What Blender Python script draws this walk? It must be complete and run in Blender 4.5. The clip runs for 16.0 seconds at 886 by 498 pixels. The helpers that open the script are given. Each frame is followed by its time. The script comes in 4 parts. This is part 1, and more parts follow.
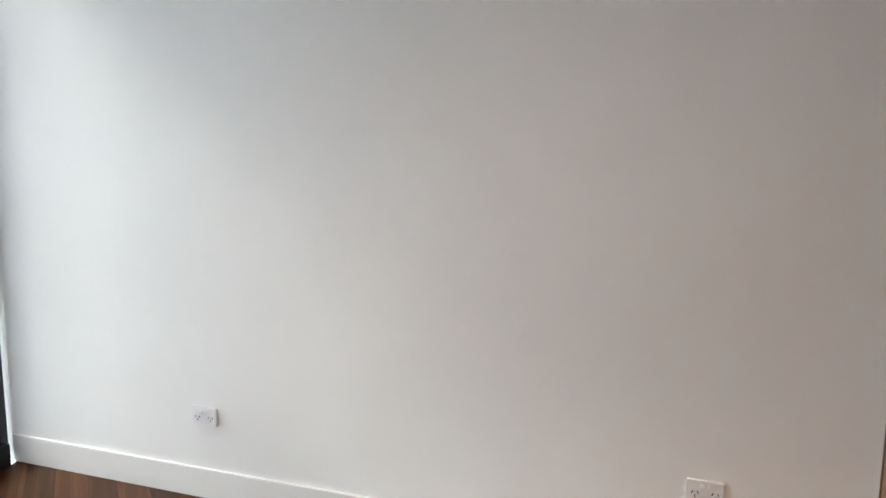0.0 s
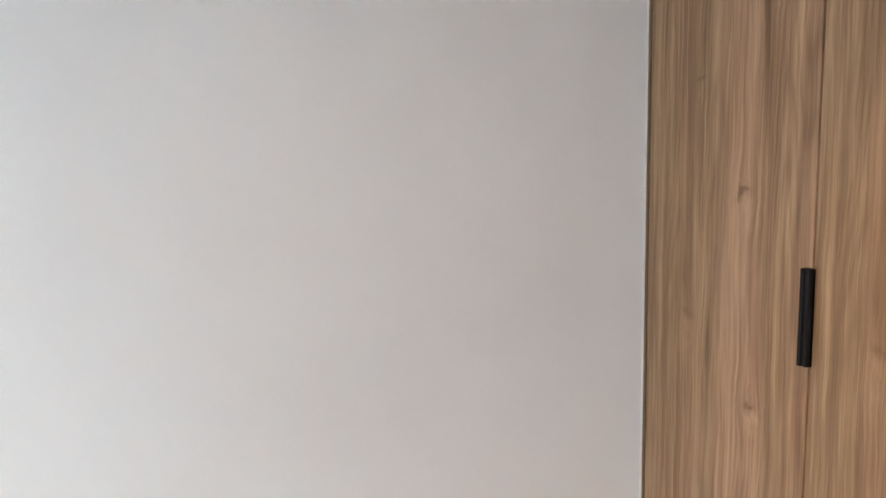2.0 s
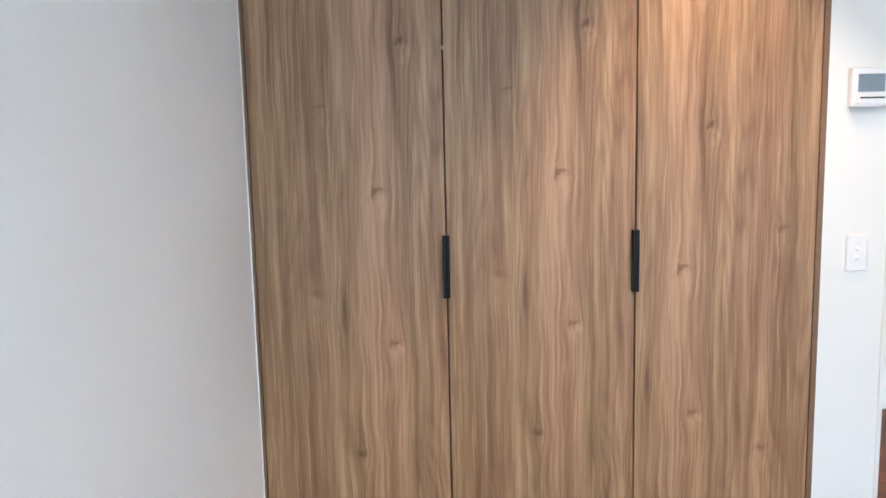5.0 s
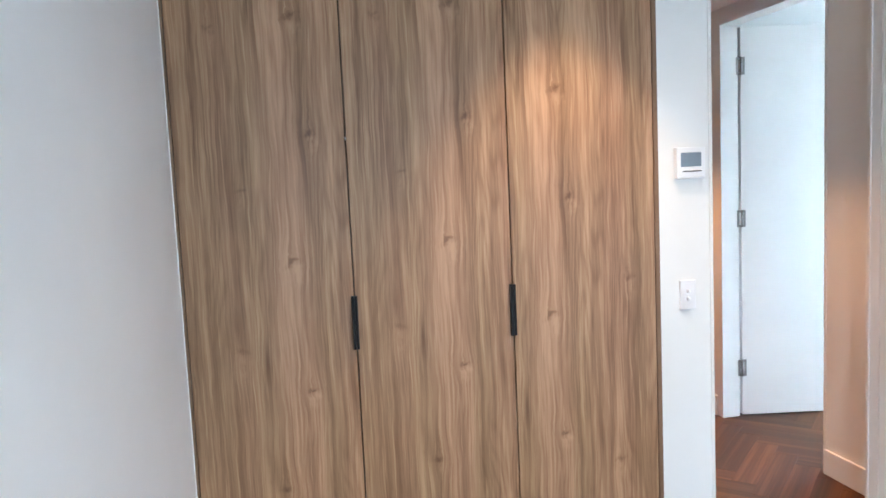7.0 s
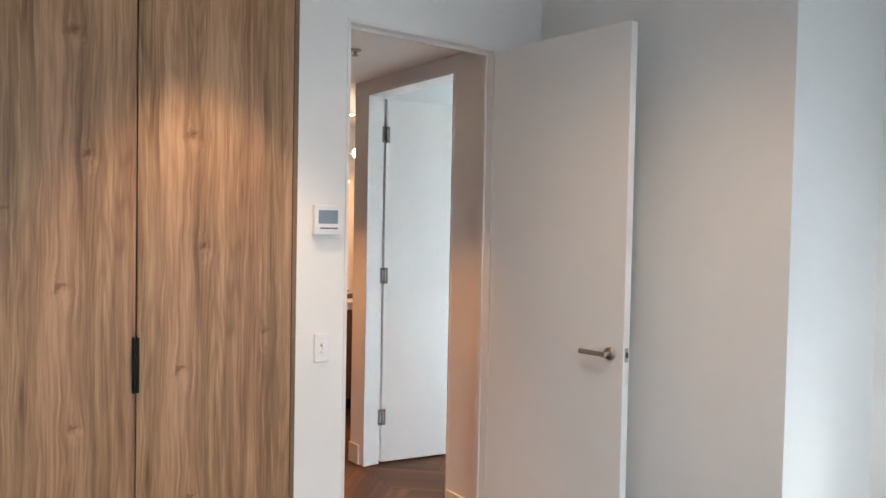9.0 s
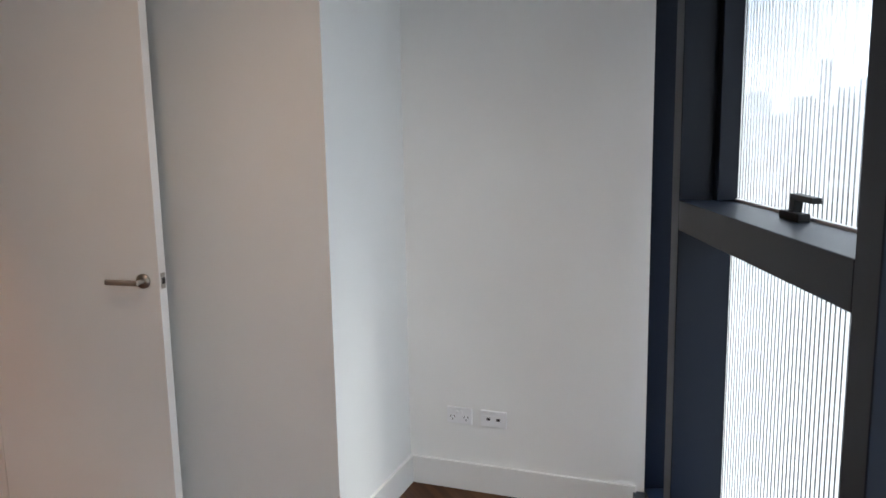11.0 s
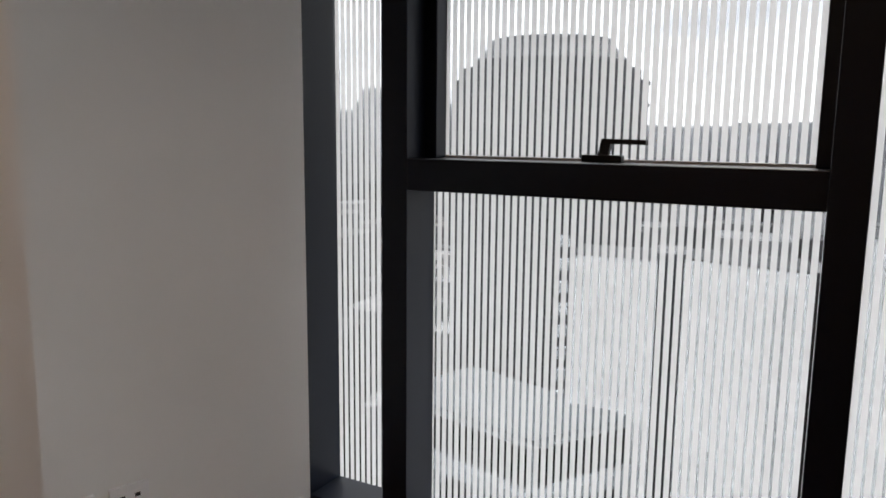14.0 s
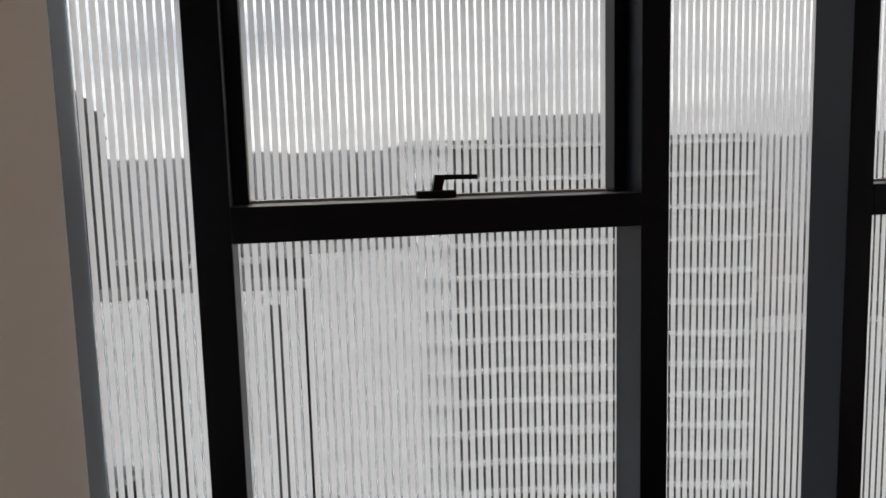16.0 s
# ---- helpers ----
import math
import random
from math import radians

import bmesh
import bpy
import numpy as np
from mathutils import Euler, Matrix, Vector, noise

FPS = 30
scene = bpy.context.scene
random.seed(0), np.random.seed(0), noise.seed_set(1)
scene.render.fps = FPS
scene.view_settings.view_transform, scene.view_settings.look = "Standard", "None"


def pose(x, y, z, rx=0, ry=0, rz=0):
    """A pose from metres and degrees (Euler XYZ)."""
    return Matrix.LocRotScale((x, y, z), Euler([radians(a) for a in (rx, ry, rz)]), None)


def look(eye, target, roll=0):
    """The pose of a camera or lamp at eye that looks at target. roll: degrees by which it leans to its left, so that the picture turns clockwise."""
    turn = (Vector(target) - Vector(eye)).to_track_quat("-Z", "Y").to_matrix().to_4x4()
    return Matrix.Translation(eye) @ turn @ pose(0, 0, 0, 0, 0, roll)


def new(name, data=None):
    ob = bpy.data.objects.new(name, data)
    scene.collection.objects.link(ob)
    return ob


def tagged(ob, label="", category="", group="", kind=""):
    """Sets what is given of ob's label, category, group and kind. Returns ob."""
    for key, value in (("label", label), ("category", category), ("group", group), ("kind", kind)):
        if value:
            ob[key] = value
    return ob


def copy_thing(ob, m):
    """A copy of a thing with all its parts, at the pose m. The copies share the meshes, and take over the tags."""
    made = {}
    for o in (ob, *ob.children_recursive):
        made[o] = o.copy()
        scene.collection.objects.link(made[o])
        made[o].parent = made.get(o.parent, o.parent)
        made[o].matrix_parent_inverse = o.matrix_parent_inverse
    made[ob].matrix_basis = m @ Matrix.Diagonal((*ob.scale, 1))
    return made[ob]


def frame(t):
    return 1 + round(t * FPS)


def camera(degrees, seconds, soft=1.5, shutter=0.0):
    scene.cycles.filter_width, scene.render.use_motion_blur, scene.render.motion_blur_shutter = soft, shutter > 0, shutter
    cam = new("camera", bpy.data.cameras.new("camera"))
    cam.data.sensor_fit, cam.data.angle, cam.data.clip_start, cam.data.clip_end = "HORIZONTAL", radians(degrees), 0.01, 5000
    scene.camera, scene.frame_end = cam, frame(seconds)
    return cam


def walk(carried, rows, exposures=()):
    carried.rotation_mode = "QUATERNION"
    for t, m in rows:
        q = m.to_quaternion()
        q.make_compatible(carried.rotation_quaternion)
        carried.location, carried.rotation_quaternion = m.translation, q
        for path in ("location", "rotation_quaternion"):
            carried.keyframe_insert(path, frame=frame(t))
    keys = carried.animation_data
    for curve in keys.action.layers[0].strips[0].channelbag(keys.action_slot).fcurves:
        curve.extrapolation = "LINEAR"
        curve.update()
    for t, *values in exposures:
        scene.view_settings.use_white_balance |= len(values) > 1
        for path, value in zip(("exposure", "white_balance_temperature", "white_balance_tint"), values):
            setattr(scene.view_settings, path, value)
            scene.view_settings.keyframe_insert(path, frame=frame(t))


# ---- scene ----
cam = camera(61.7, 16.0, soft=1.6)
PATH = [
    (0, pose(2.407, -0.550, 1.472, 81.59, -0.41, 109.33)),
    (0.5, pose(2.179, -0.406, 1.506, 78.91, 1.38, 105.28)),
    (0.7, look((2.127, -0.401, 1.497), (0.225, -0.863, 1.088), -1.6)),
    (1, pose(2.085, -0.528, 1.472, 77.48, 1.02, 98.84)),
    (1.5, look((1.891, -0.777, 1.376), (-0.093, -0.739, 1.129), -0.6)),
    (2, look((1.751, -1.081, 1.402), (-0.153, -0.525, 1.143), -1.1)),
    (2.5, look((1.525, -1.35, 1.454), (-0.039, -0.147, 1.13), -1.0)),
    (3, look((1.308, -1.643, 1.444), (0.104, -0.072, 1.151), -1.7)),
    (3.5, look((1.112, -1.89, 1.431), (0.243, -0.113, 1.135), -0.1)),
    (4, look((0.847, -2.035, 1.375), (0.188, -0.166, 1.11), 0.0)),
    (4.5, look((0.6, -2.164, 1.377), (0.311, -0.198, 1.151), -0.4)),
    (5, look((0.45, -2.26, 1.411), (0.567, -0.279, 1.159), -1.3)),
    (7.5, look((0.405, -2.698, 1.584), (0.86, -0.754, 1.455), -1.7)),
    (8, look((0.42, -2.703, 1.582), (1.044, -0.804, 1.527), -0.0)),
    (8.5, look((0.483, -2.686, 1.575), (1.415, -0.917, 1.535), 1.2)),
    (9, look((0.527, -2.702, 1.572), (1.707, -1.088, 1.511), 1.1)),
    (9.5, look((0.561, -2.697, 1.569), (1.932, -1.245, 1.463), 0.5)),
    (10, look((0.589, -2.697, 1.555), (2.119, -1.419, 1.395), 0.8)),
    (10.2, look((0.61, -2.694, 1.56), (2.201, -1.496, 1.37), 1.2)),
    (12.3, pose(1.109, -1.928, 1.495, 79.70, 3.32, -99.60)),
    (12.5, pose(1.108, -1.782, 1.436, 80.63, 2.25, -102.68)),
    (13, pose(1.243, -1.425, 1.435, 79.98, -0.34, -113.55)),
    (13.2, pose(1.311, -1.311, 1.442, 80.65, -0.42, -117.64)),
    (13.5, pose(1.433, -1.162, 1.452, 81.20, 0.58, -123.07)),
    (14, pose(1.631, -0.936, 1.407, 81.15, -0.57, -133.88)),
    (14.5, pose(1.860, -0.786, 1.452, 80.76, -0.84, -144.98)),
    (15, pose(2.157, -0.702, 1.450, 81.92, 0.08, -152.21)),
    (15.5, pose(2.417, -0.602, 1.412, 83.05, -0.22, -160.89)),
    (16, pose(2.595, -0.576, 1.437, 83.22, 1.53, -173.75)),
]
walk(cam, PATH, exposures=[
    (0.0, 3.38, 6400, 4), (0.7, 3.45, 6450, 4), (1.5, 3.75, 6150, 3), (3.0, 4.02, 5950, 1), (4.0, 4.06, 5550, -1), (5.2, 3.9, 5600, 0), (7.3, 3.88, 5450, -1),
    (8.5, 3.75, 6000, 1), (9.0, 3.42, 6200, 3), (9.5, 3.28, 6250, 3), (10.2, 3.15, 6200, 3), (12.3, 2.32, 6600, 9), (13.0, 2.13, 6750, 9), (14.0, 1.9, 6950, 10), (15.0, 1.7, 7150, 10), (16.0, 1.48, 7100, 10)])


# ---- sky, sun and lamps ----
world = bpy.data.worlds.new("overcast_sky")
scene.world = world
world.use_nodes = True
wn, wl = world.node_tree.nodes, world.node_tree.links
wn.clear()
w_out = wn.new("ShaderNodeOutputWorld")
w_bg = wn.new("ShaderNodeBackground")
w_sky = wn.new("ShaderNodeTexSky")
w_sky.sky_type = "NISHITA"
w_sky.sun_disc = False
w_sky.sun_elevation = radians(40)
w_sky.sun_rotation = radians(200)
w_co = wn.new("ShaderNodeTexCoord")
w_map = wn.new("ShaderNodeMapping")
w_map.inputs["Scale"].default_value = (1.0, 1.0, 3.2)
w_noise = wn.new("ShaderNodeTexNoise")
w_noise.inputs["Scale"].default_value = 2.6
w_noise.inputs["Detail"].default_value = 7
w_noise.inputs["Roughness"].default_value = 0.6
w_ramp = wn.new("ShaderNodeValToRGB")
w_ramp.color_ramp.elements[0].position = 0.36
w_ramp.color_ramp.elements[0].color = (14.0, 15.8, 18.4, 1)
w_ramp.color_ramp.elements[1].position = 0.66
w_ramp.color_ramp.elements[1].color = (33.4, 35.8, 38.4, 1)
w_mix = wn.new("ShaderNodeMix")
w_mix.data_type = "RGBA"
w_mix.inputs["Factor"].default_value = 0.88
wl.new(w_co.outputs["Generated"], w_map.inputs["Vector"])
wl.new(w_map.outputs["Vector"], w_noise.inputs["Vector"])
wl.new(w_noise.outputs["Fac"], w_ramp.inputs["Fac"])
wl.new(w_sky.outputs["Color"], w_mix.inputs["A"])
wl.new(w_ramp.outputs["Color"], w_mix.inputs["B"])
wl.new(w_mix.outputs["Result"], w_bg.inputs["Color"])
# an overcast sky is brighter overhead than near the horizon
w_sep = wn.new("ShaderNodeSeparateXYZ")
w_high = wn.new("ShaderNodeMapRange")
w_high.inputs["From Min"].default_value, w_high.inputs["From Max"].default_value = 0.0, 0.6
w_high.inputs["To Min"].default_value, w_high.inputs["To Max"].default_value = 0.068, 0.145
wl.new(w_co.outputs["Generated"], w_sep.inputs["Vector"])
wl.new(w_sep.outputs["Z"], w_high.inputs["Value"])
wl.new(w_high.outputs["Result"], w_bg.inputs["Strength"])
wl.new(w_bg.outputs["Background"], w_out.inputs["Surface"])

sun_data = bpy.data.lights.new("sun", "SUN")
sun_data.energy = 0.6
sun_data.angle = radians(15)
sun_data.color = (1.0, 0.96, 0.9)
sun = new("sun", sun_data)
sun.matrix_world = pose(0, 0, 60, 50, 0, 20)


def spot(x, y, z, watts, angle, color, blend=0.35, size=0.035):
    data = bpy.data.lights.new("downlight_or_fill", "SPOT")
    data.energy, data.color, data.shadow_soft_size = watts, color, size
    data.spot_size, data.spot_blend = radians(angle), blend
    ob = new("downlight_or_fill", data)
    ob.matrix_world = pose(x, y, z)
    return ob


WARM = (1.0, 0.64, 0.40)
HALLWARM = (1.0, 0.42, 0.16)
spot(1.40, -0.42, 2.66, 7.4, 74, WARM, 0.6)
# added lamp with no visible source: warm fill for the bedroom walls
spot(1.95, -1.40, 2.66, 5.0, 150, WARM, 1.0)
spot(2.43, 0.38, 2.46, 8.0, 60, HALLWARM, 0.7)
# this and the two kitchen spots are added, unseen, to bring warm light
spot(2.35, 1.45, 2.46, 9.0, 70, HALLWARM, 0.6)
spot(4.0, 3.55, 2.55, 9, 130, HALLWARM)
spot(2.6, 3.3, 2.55, 8, 130, HALLWARM)


# ---- materials ----
def mat(name):
    m = bpy.data.materials.new(name)
    m.use_nodes = True
    nt = m.node_tree
    return m, nt.nodes, nt.links, nt.nodes["Principled BSDF"]


def node(nodes, kind, **values):
    n = nodes.new(kind)
    for k, v in values.items():
        n.inputs[k].default_value = v
    return n


def ramp(nodes, stops):
    r = nodes.new("ShaderNodeValToRGB")
    el = r.color_ramp.elements
    while len(el) < len(stops):
        el.new(0.5)
    for e, (at, c) in zip(el, stops):
        e.position, e.color = at, (*c, 1)
    return r


def paint(name, color, rough=0.6, vary=0.03, bump=0.05, scale=1.3, fine=420.0):
    """Rolled wall paint: faint large-scale unevenness and a fine roller nap."""
    m, n, l, b = mat(name)
    co = n.new("ShaderNodeTexCoord")
    big = node(n, "ShaderNodeTexNoise", Scale=scale, Detail=4)
    nap = node(n, "ShaderNodeTexNoise", Scale=fine, Detail=2)
    l.new(co.outputs["Object"], big.inputs["Vector"])
    l.new(co.outputs["Object"], nap.inputs["Vector"])
    lo = tuple(c * (1 - vary) for c in color)
    hi = tuple(min(1, c * (1 + vary)) for c in color)
    r = ramp(n, [(0.3, lo), (0.7, hi)])
    l.new(big.outputs["Fac"], r.inputs["Fac"])
    l.new(r.outputs["Color"], b.inputs["Base Color"])
    rr = node(n, "ShaderNodeMapRange", **{"To Min": rough - 0.05, "To Max": rough + 0.06})
    l.new(big.outputs["Fac"], rr.inputs["Value"])
    l.new(rr.outputs["Result"], b.inputs["Roughness"])
    bp = node(n, "ShaderNodeBump", Strength=bump, Distance=0.001)
    l.new(nap.outputs["Fac"], bp.inputs["Height"])
    l.new(bp.outputs["Normal"], b.inputs["Normal"])
    return m


def plain(name, color, rough=0.4, metal=0.0, vary=0.08, scale=40.0, bump=0.02):
    m, n, l, b = mat(name)
    co = n.new("ShaderNodeTexCoord")
    no = node(n, "ShaderNodeTexNoise", Scale=scale, Detail=5)
    l.new(co.outputs["Object"], no.inputs["Vector"])
    r = ramp(n, [(0.3, tuple(c * (1 - vary) for c in color)), (0.7, tuple(min(1, c * (1 + vary)) for c in color))])
    l.new(no.outputs["Fac"], r.inputs["Fac"])
    l.new(r.outputs["Color"], b.inputs["Base Color"])
    rr = node(n, "ShaderNodeMapRange", **{"To Min": rough * 0.85, "To Max": min(1, rough * 1.15)})
    l.new(no.outputs["Fac"], rr.inputs["Value"])
    l.new(rr.outputs["Result"], b.inputs["Roughness"])
    b.inputs["Metallic"].default_value = metal
    if bump:
        bp = node(n, "ShaderNodeBump", Strength=bump, Distance=0.002)
        l.new(no.outputs["Fac"], bp.inputs["Height"])
        l.new(bp.outputs["Normal"], b.inputs["Normal"])
    return m


def veneer(name, dark, mid, light, along="Z", scale=1.0, rough=0.42, spread=0.03):
    """Straight-grained wood: broad bands, fine streaks and warped figure round small knots."""
    m, n, l, b = mat(name)
    co = n.new("ShaderNodeTexCoord")
    info = n.new("ShaderNodeObjectInfo")
    mp = n.new("ShaderNodeMapping")
    off = n.new("ShaderNodeVectorMath")
    off.operation = "SCALE"
    off.inputs[0].default_value = (3.0, 2.0, 0.6)
    l.new(info.outputs["Random"], off.inputs["Scale"])
    add = n.new("ShaderNodeVectorMath")
    l.new(co.outputs["Object"], add.inputs[0])
    l.new(off.outputs["Vector"], add.inputs[1])
    # knots: sparse cells that pull the grain aside
    kmap = n.new("ShaderNodeMapping")
    kmap.inputs["Scale"].default_value = (3.4, 0.001, 1.5) if along == "Z" else (1.5, 3.4, 0.001)
    l.new(add.outputs["Vector"], kmap.inputs["Vector"])
    vor = node(n, "ShaderNodeTexVoronoi", Scale=1.0, Randomness=0.9)
    l.new(kmap.outputs["Vector"], vor.inputs["Vector"])
    kn = node(n, "ShaderNodeMapRange", **{"From Min": 0.0, "From Max": 0.16, "To Min": 1.0, "To Max": 0.0})
    kn.interpolation_type = "SMOOTHERSTEP"
    l.new(vor.outputs["Distance"], kn.inputs["Value"])
    warp = node(n, "ShaderNodeTexNoise", Scale=3.2 * scale, Detail=3)
    wmap = n.new("ShaderNodeMapping")
    wmap.inputs["Scale"].default_value = (1.6, 1.6, 0.55) if along == "Z" else (0.55, 1.6, 1.6)
    l.new(add.outputs["Vector"], wmap.inputs["Vector"])
    l.new(wmap.outputs["Vector"], warp.inputs["Vector"])
    wsum = node(n, "ShaderNodeMath")
    wsum.operation = "MULTIPLY_ADD"
    wsum.inputs[1].default_value = 0.012
    l.new(kn.outputs["Result"], wsum.inputs[0])
    wm = node(n, "ShaderNodeMath")
    wm.operation = "MULTIPLY"
    wm.inputs[1].default_value = 0.014
    l.new(warp.outputs["Fac"], wm.inputs[0])
    l.new(wm.outputs["Value"], wsum.inputs[2])
    comb = n.new("ShaderNodeCombineXYZ")
    l.new(wsum.outputs["Value"], comb.inputs["X" if along == "Z" else "Y"])
    add2 = n.new("ShaderNodeVectorMath")
    l.new(add.outputs["Vector"], add2.inputs[0])
    l.new(comb.outputs["Vector"], add2.inputs[1])
    mp.inputs["Scale"].default_value = (1, 0.2, 0.022) if along == "Z" else (0.022, 1, 0.2)
    l.new(add2.outputs["Vector"], mp.inputs["Vector"])
    band = node(n, "ShaderNodeTexNoise", Scale=16 * scale, Detail=3, Roughness=0.55)
    streak = node(n, "ShaderNodeTexNoise", Scale=75 * scale, Detail=4, Roughness=0.65)
    pore = node(n, "ShaderNodeTexNoise", Scale=420 * scale, Detail=2)
    for q in (band, streak, pore):
        l.new(mp.outputs["Vector"], q.inputs["Vector"])
    s1 = node(n, "ShaderNodeMath")
    s1.operation = "MULTIPLY_ADD"
    s1.inputs[1].default_value = 0.55
    l.new(streak.outputs["Fac"], s1.inputs[0])
    l.new(band.outputs["Fac"], s1.inputs[2])
    s2 = node(n, "ShaderNodeMath")
    s2.operation = "MULTIPLY_ADD"
    s2.inputs[1].default_value = 0.16
    l.new(pore.outputs["Fac"], s2.inputs[0])
    l.new(s1.outputs["Value"], s2.inputs[2])
    kd = node(n, "ShaderNodeMapRange", **{"From Min": 0.0, "From Max": 0.10, "To Min": 0.16, "To Max": 0.0})
    l.new(vor.outputs["Distance"], kd.inputs["Value"])
    s3 = node(n, "ShaderNodeMath")
    s3.operation = "SUBTRACT"
    l.new(s2.outputs["Value"], s3.inputs[0])
    l.new(kd.outputs["Result"], s3.inputs[1])
    r = ramp(n, [(0.58, dark), (0.84, mid), (1.08 / 1.1, light)])
    l.new(s3.outputs["Value"], r.inputs["Fac"])
    geo_ = n.new("ShaderNodeNewGeometry")
    rs = node(n, "ShaderNodeMath")
    l.new(info.outputs["Random"], rs.inputs[0])
    l.new(geo_.outputs["Random Per Island"], rs.inputs[1])
    fr_ = node(n, "ShaderNodeMath")
    fr_.operation = "FRACT"
    l.new(rs.outputs["Value"], fr_.inputs[0])
    tone = node(n, "ShaderNodeMapRange", **{"To Min": 1 - spread, "To Max": 1 + spread})
    l.new(fr_.outputs["Value"], tone.inputs["Value"])
    hsv = n.new("ShaderNodeHueSaturation")
    l.new(tone.outputs["Result"], hsv.inputs["Value"])
    l.new(r.outputs["Color"], hsv.inputs["Color"])
    l.new(hsv.outputs["Color"], b.inputs["Base Color"])
    b.inputs["Roughness"].default_value = rough
    bp = node(n, "ShaderNodeBump", Strength=0.12, Distance=0.0006)
    l.new(pore.outputs["Fac"], bp.inputs["Height"])
    l.new(bp.outputs["Normal"], b.inputs["Normal"])
    return m


def laminate(name):
    """Printed wood-grain laminate: straight uneven bands, thin pale streaks and a repeat of small knots, in the sheet's own x and z."""
    m, n, l, b = mat(name)
    co = n.new("ShaderNodeTexCoord")
    sep = n.new("ShaderNodeSeparateXYZ")
    l.new(co.outputs["Object"], sep.inputs["Vector"])

    def math_(op, a, c=None, third=None):
        q = node(n, "ShaderNodeMath")
        q.operation = op
        for k, v in enumerate((a, c, third)):
            if v is None:
                continue
            if isinstance(v, (int, float)):
                q.inputs[k].default_value = v
            else:
                l.new(v, q.inputs[k])
        return q.outputs["Value"]

    x, z = sep.outputs["X"], sep.outputs["Z"]
    rag = node(n, "ShaderNodeTexNoise", Scale=26, Detail=3, Roughness=0.6)
    l.new(co.outputs["Object"], rag.inputs["Vector"])
    rag2 = node(n, "ShaderNodeTexNoise", Scale=17, Detail=2)
    l.new(co.outputs["Object"], rag2.inputs["Vector"])
    ragx = math_("MULTIPLY", math_("SUBTRACT", rag.outputs["Fac"], 0.5), 0.075)
    ragz = math_("MULTIPLY", math_("SUBTRACT", rag2.outputs["Fac"], 0.5), 0.11)
    bend, dark = None, None
    knots = [(0.376, 1.298, 0.030, 0.050, 1.0), (0.456, 1.750, 0.026, 0.060, 0.8), (0.412, 0.837, 0.026, 0.045, 0.9),
             (0.180, 0.997, 0.028, 0.080, 0.45), (0.412, 2.150, 0.026, 0.050, 0.9), (0.140, 2.120, 0.020, 0.060, 0.5),
             (0.300, 0.480, 0.028, 0.050, 0.8), (0.205, 1.560, 0.020, 0.060, 0.4), (0.690, 1.430, 0.022, 0.060, 0.6), (0.640, 0.700, 0.022, 0.060, 0.6)]
    for kx, kz, rx, rz, amp in knots:
        dx = math_("SUBTRACT", math_("ADD", x, ragx), kx)
        dz = math_("SUBTRACT", math_("ADD", z, ragz), kz)
        ex = math_("DIVIDE", dx, rx)
        ez = math_("DIVIDE", dz, rz)
        d2 = math_("ADD", math_("MULTIPLY", ex, ex), math_("MULTIPLY", ez, ez))
        g = math_("POWER", 2.718, math_("MULTIPLY", d2, -0.55))
        push = math_("MULTIPLY", math_("MULTIPLY", dx, g), -0.55 * amp)
        # a short slanting dark mark over a pale crescent
        tx = math_("DIVIDE", math_("MULTIPLY_ADD", dz, 0.9, dx), rx * 1.3)
        tz = math_("DIVIDE", math_("MULTIPLY_ADD", dx, -0.5, dz), rz * 0.28)
        mark = math_("POWER", 2.718, math_("MULTIPLY", math_("ADD", math_("MULTIPLY", tx, tx), math_("MULTIPLY", tz, tz)), -1.6))
        px = math_("DIVIDE", math_("SUBTRACT", dx, 0.010), rx * 0.7)
        pz = math_("DIVIDE", math_("ADD", dz, rz * 0.75), rz * 0.8)
        crescent = math_("POWER", 2.718, math_("MULTIPLY", math_("ADD", math_("MULTIPLY", px, px), math_("MULTIPLY", pz, pz)), -1.4))
        both = math_("ADD", math_("MULTIPLY", mark, 0.24 * amp), math_("MULTIPLY", crescent, -0.12 * amp))
        bend = push if bend is None else math_("ADD", bend, push)
        dark = both if dark is None else math_("ADD", dark, both)
    sway = node(n, "ShaderNodeTexNoise", Scale=2.2, Detail=2)
    l.new(co.outputs["Object"], sway.inputs["Vector"])
    ux = math_("ADD", math_("ADD", x, bend), math_("MULTIPLY", sway.outputs["Fac"], 0.022))
    wob = n.new("ShaderNodeCombineXYZ")
    l.new(math_("MULTIPLY", x, 13), wob.inputs["X"])
    l.new(math_("MULTIPLY", z, 5.0), wob.inputs["Y"])
    wobble = node(n, "ShaderNodeTexNoise", Scale=1.0, Detail=2, Roughness=0.5)
    l.new(wob.outputs["Vector"], wobble.inputs["Vector"])
    ux = math_("MULTIPLY_ADD", wobble.outputs["Fac"], 0.017, ux)

    def grain(across, along, detail, rough=0.55, seed=0.0):
        c = n.new("ShaderNodeCombineXYZ")
        l.new(math_("MULTIPLY", ux, across), c.inputs["X"])
        l.new(math_("MULTIPLY", z, along), c.inputs["Y"])
        c.inputs["Z"].default_value = seed
        t = node(n, "ShaderNodeTexNoise", Scale=1.0, Detail=detail, Roughness=rough)
        l.new(c.outputs["Vector"], t.inputs["Vector"])
        return t.outputs["Fac"]

    def window(value, lo, hi, top):
        w = node(n, "ShaderNodeMapRange", **{"From Min": lo, "From Max": hi, "To Max": top})
        l.new(value, w.inputs["Value"])
        return w.outputs["Result"]

    broad = grain(13, 0.45, 2, 0.5, 1.7)
    medium = grain(38, 1.5, 3, 0.6, 5.1)
    fine = grain(190, 4.5, 3, 0.7, 9.3)
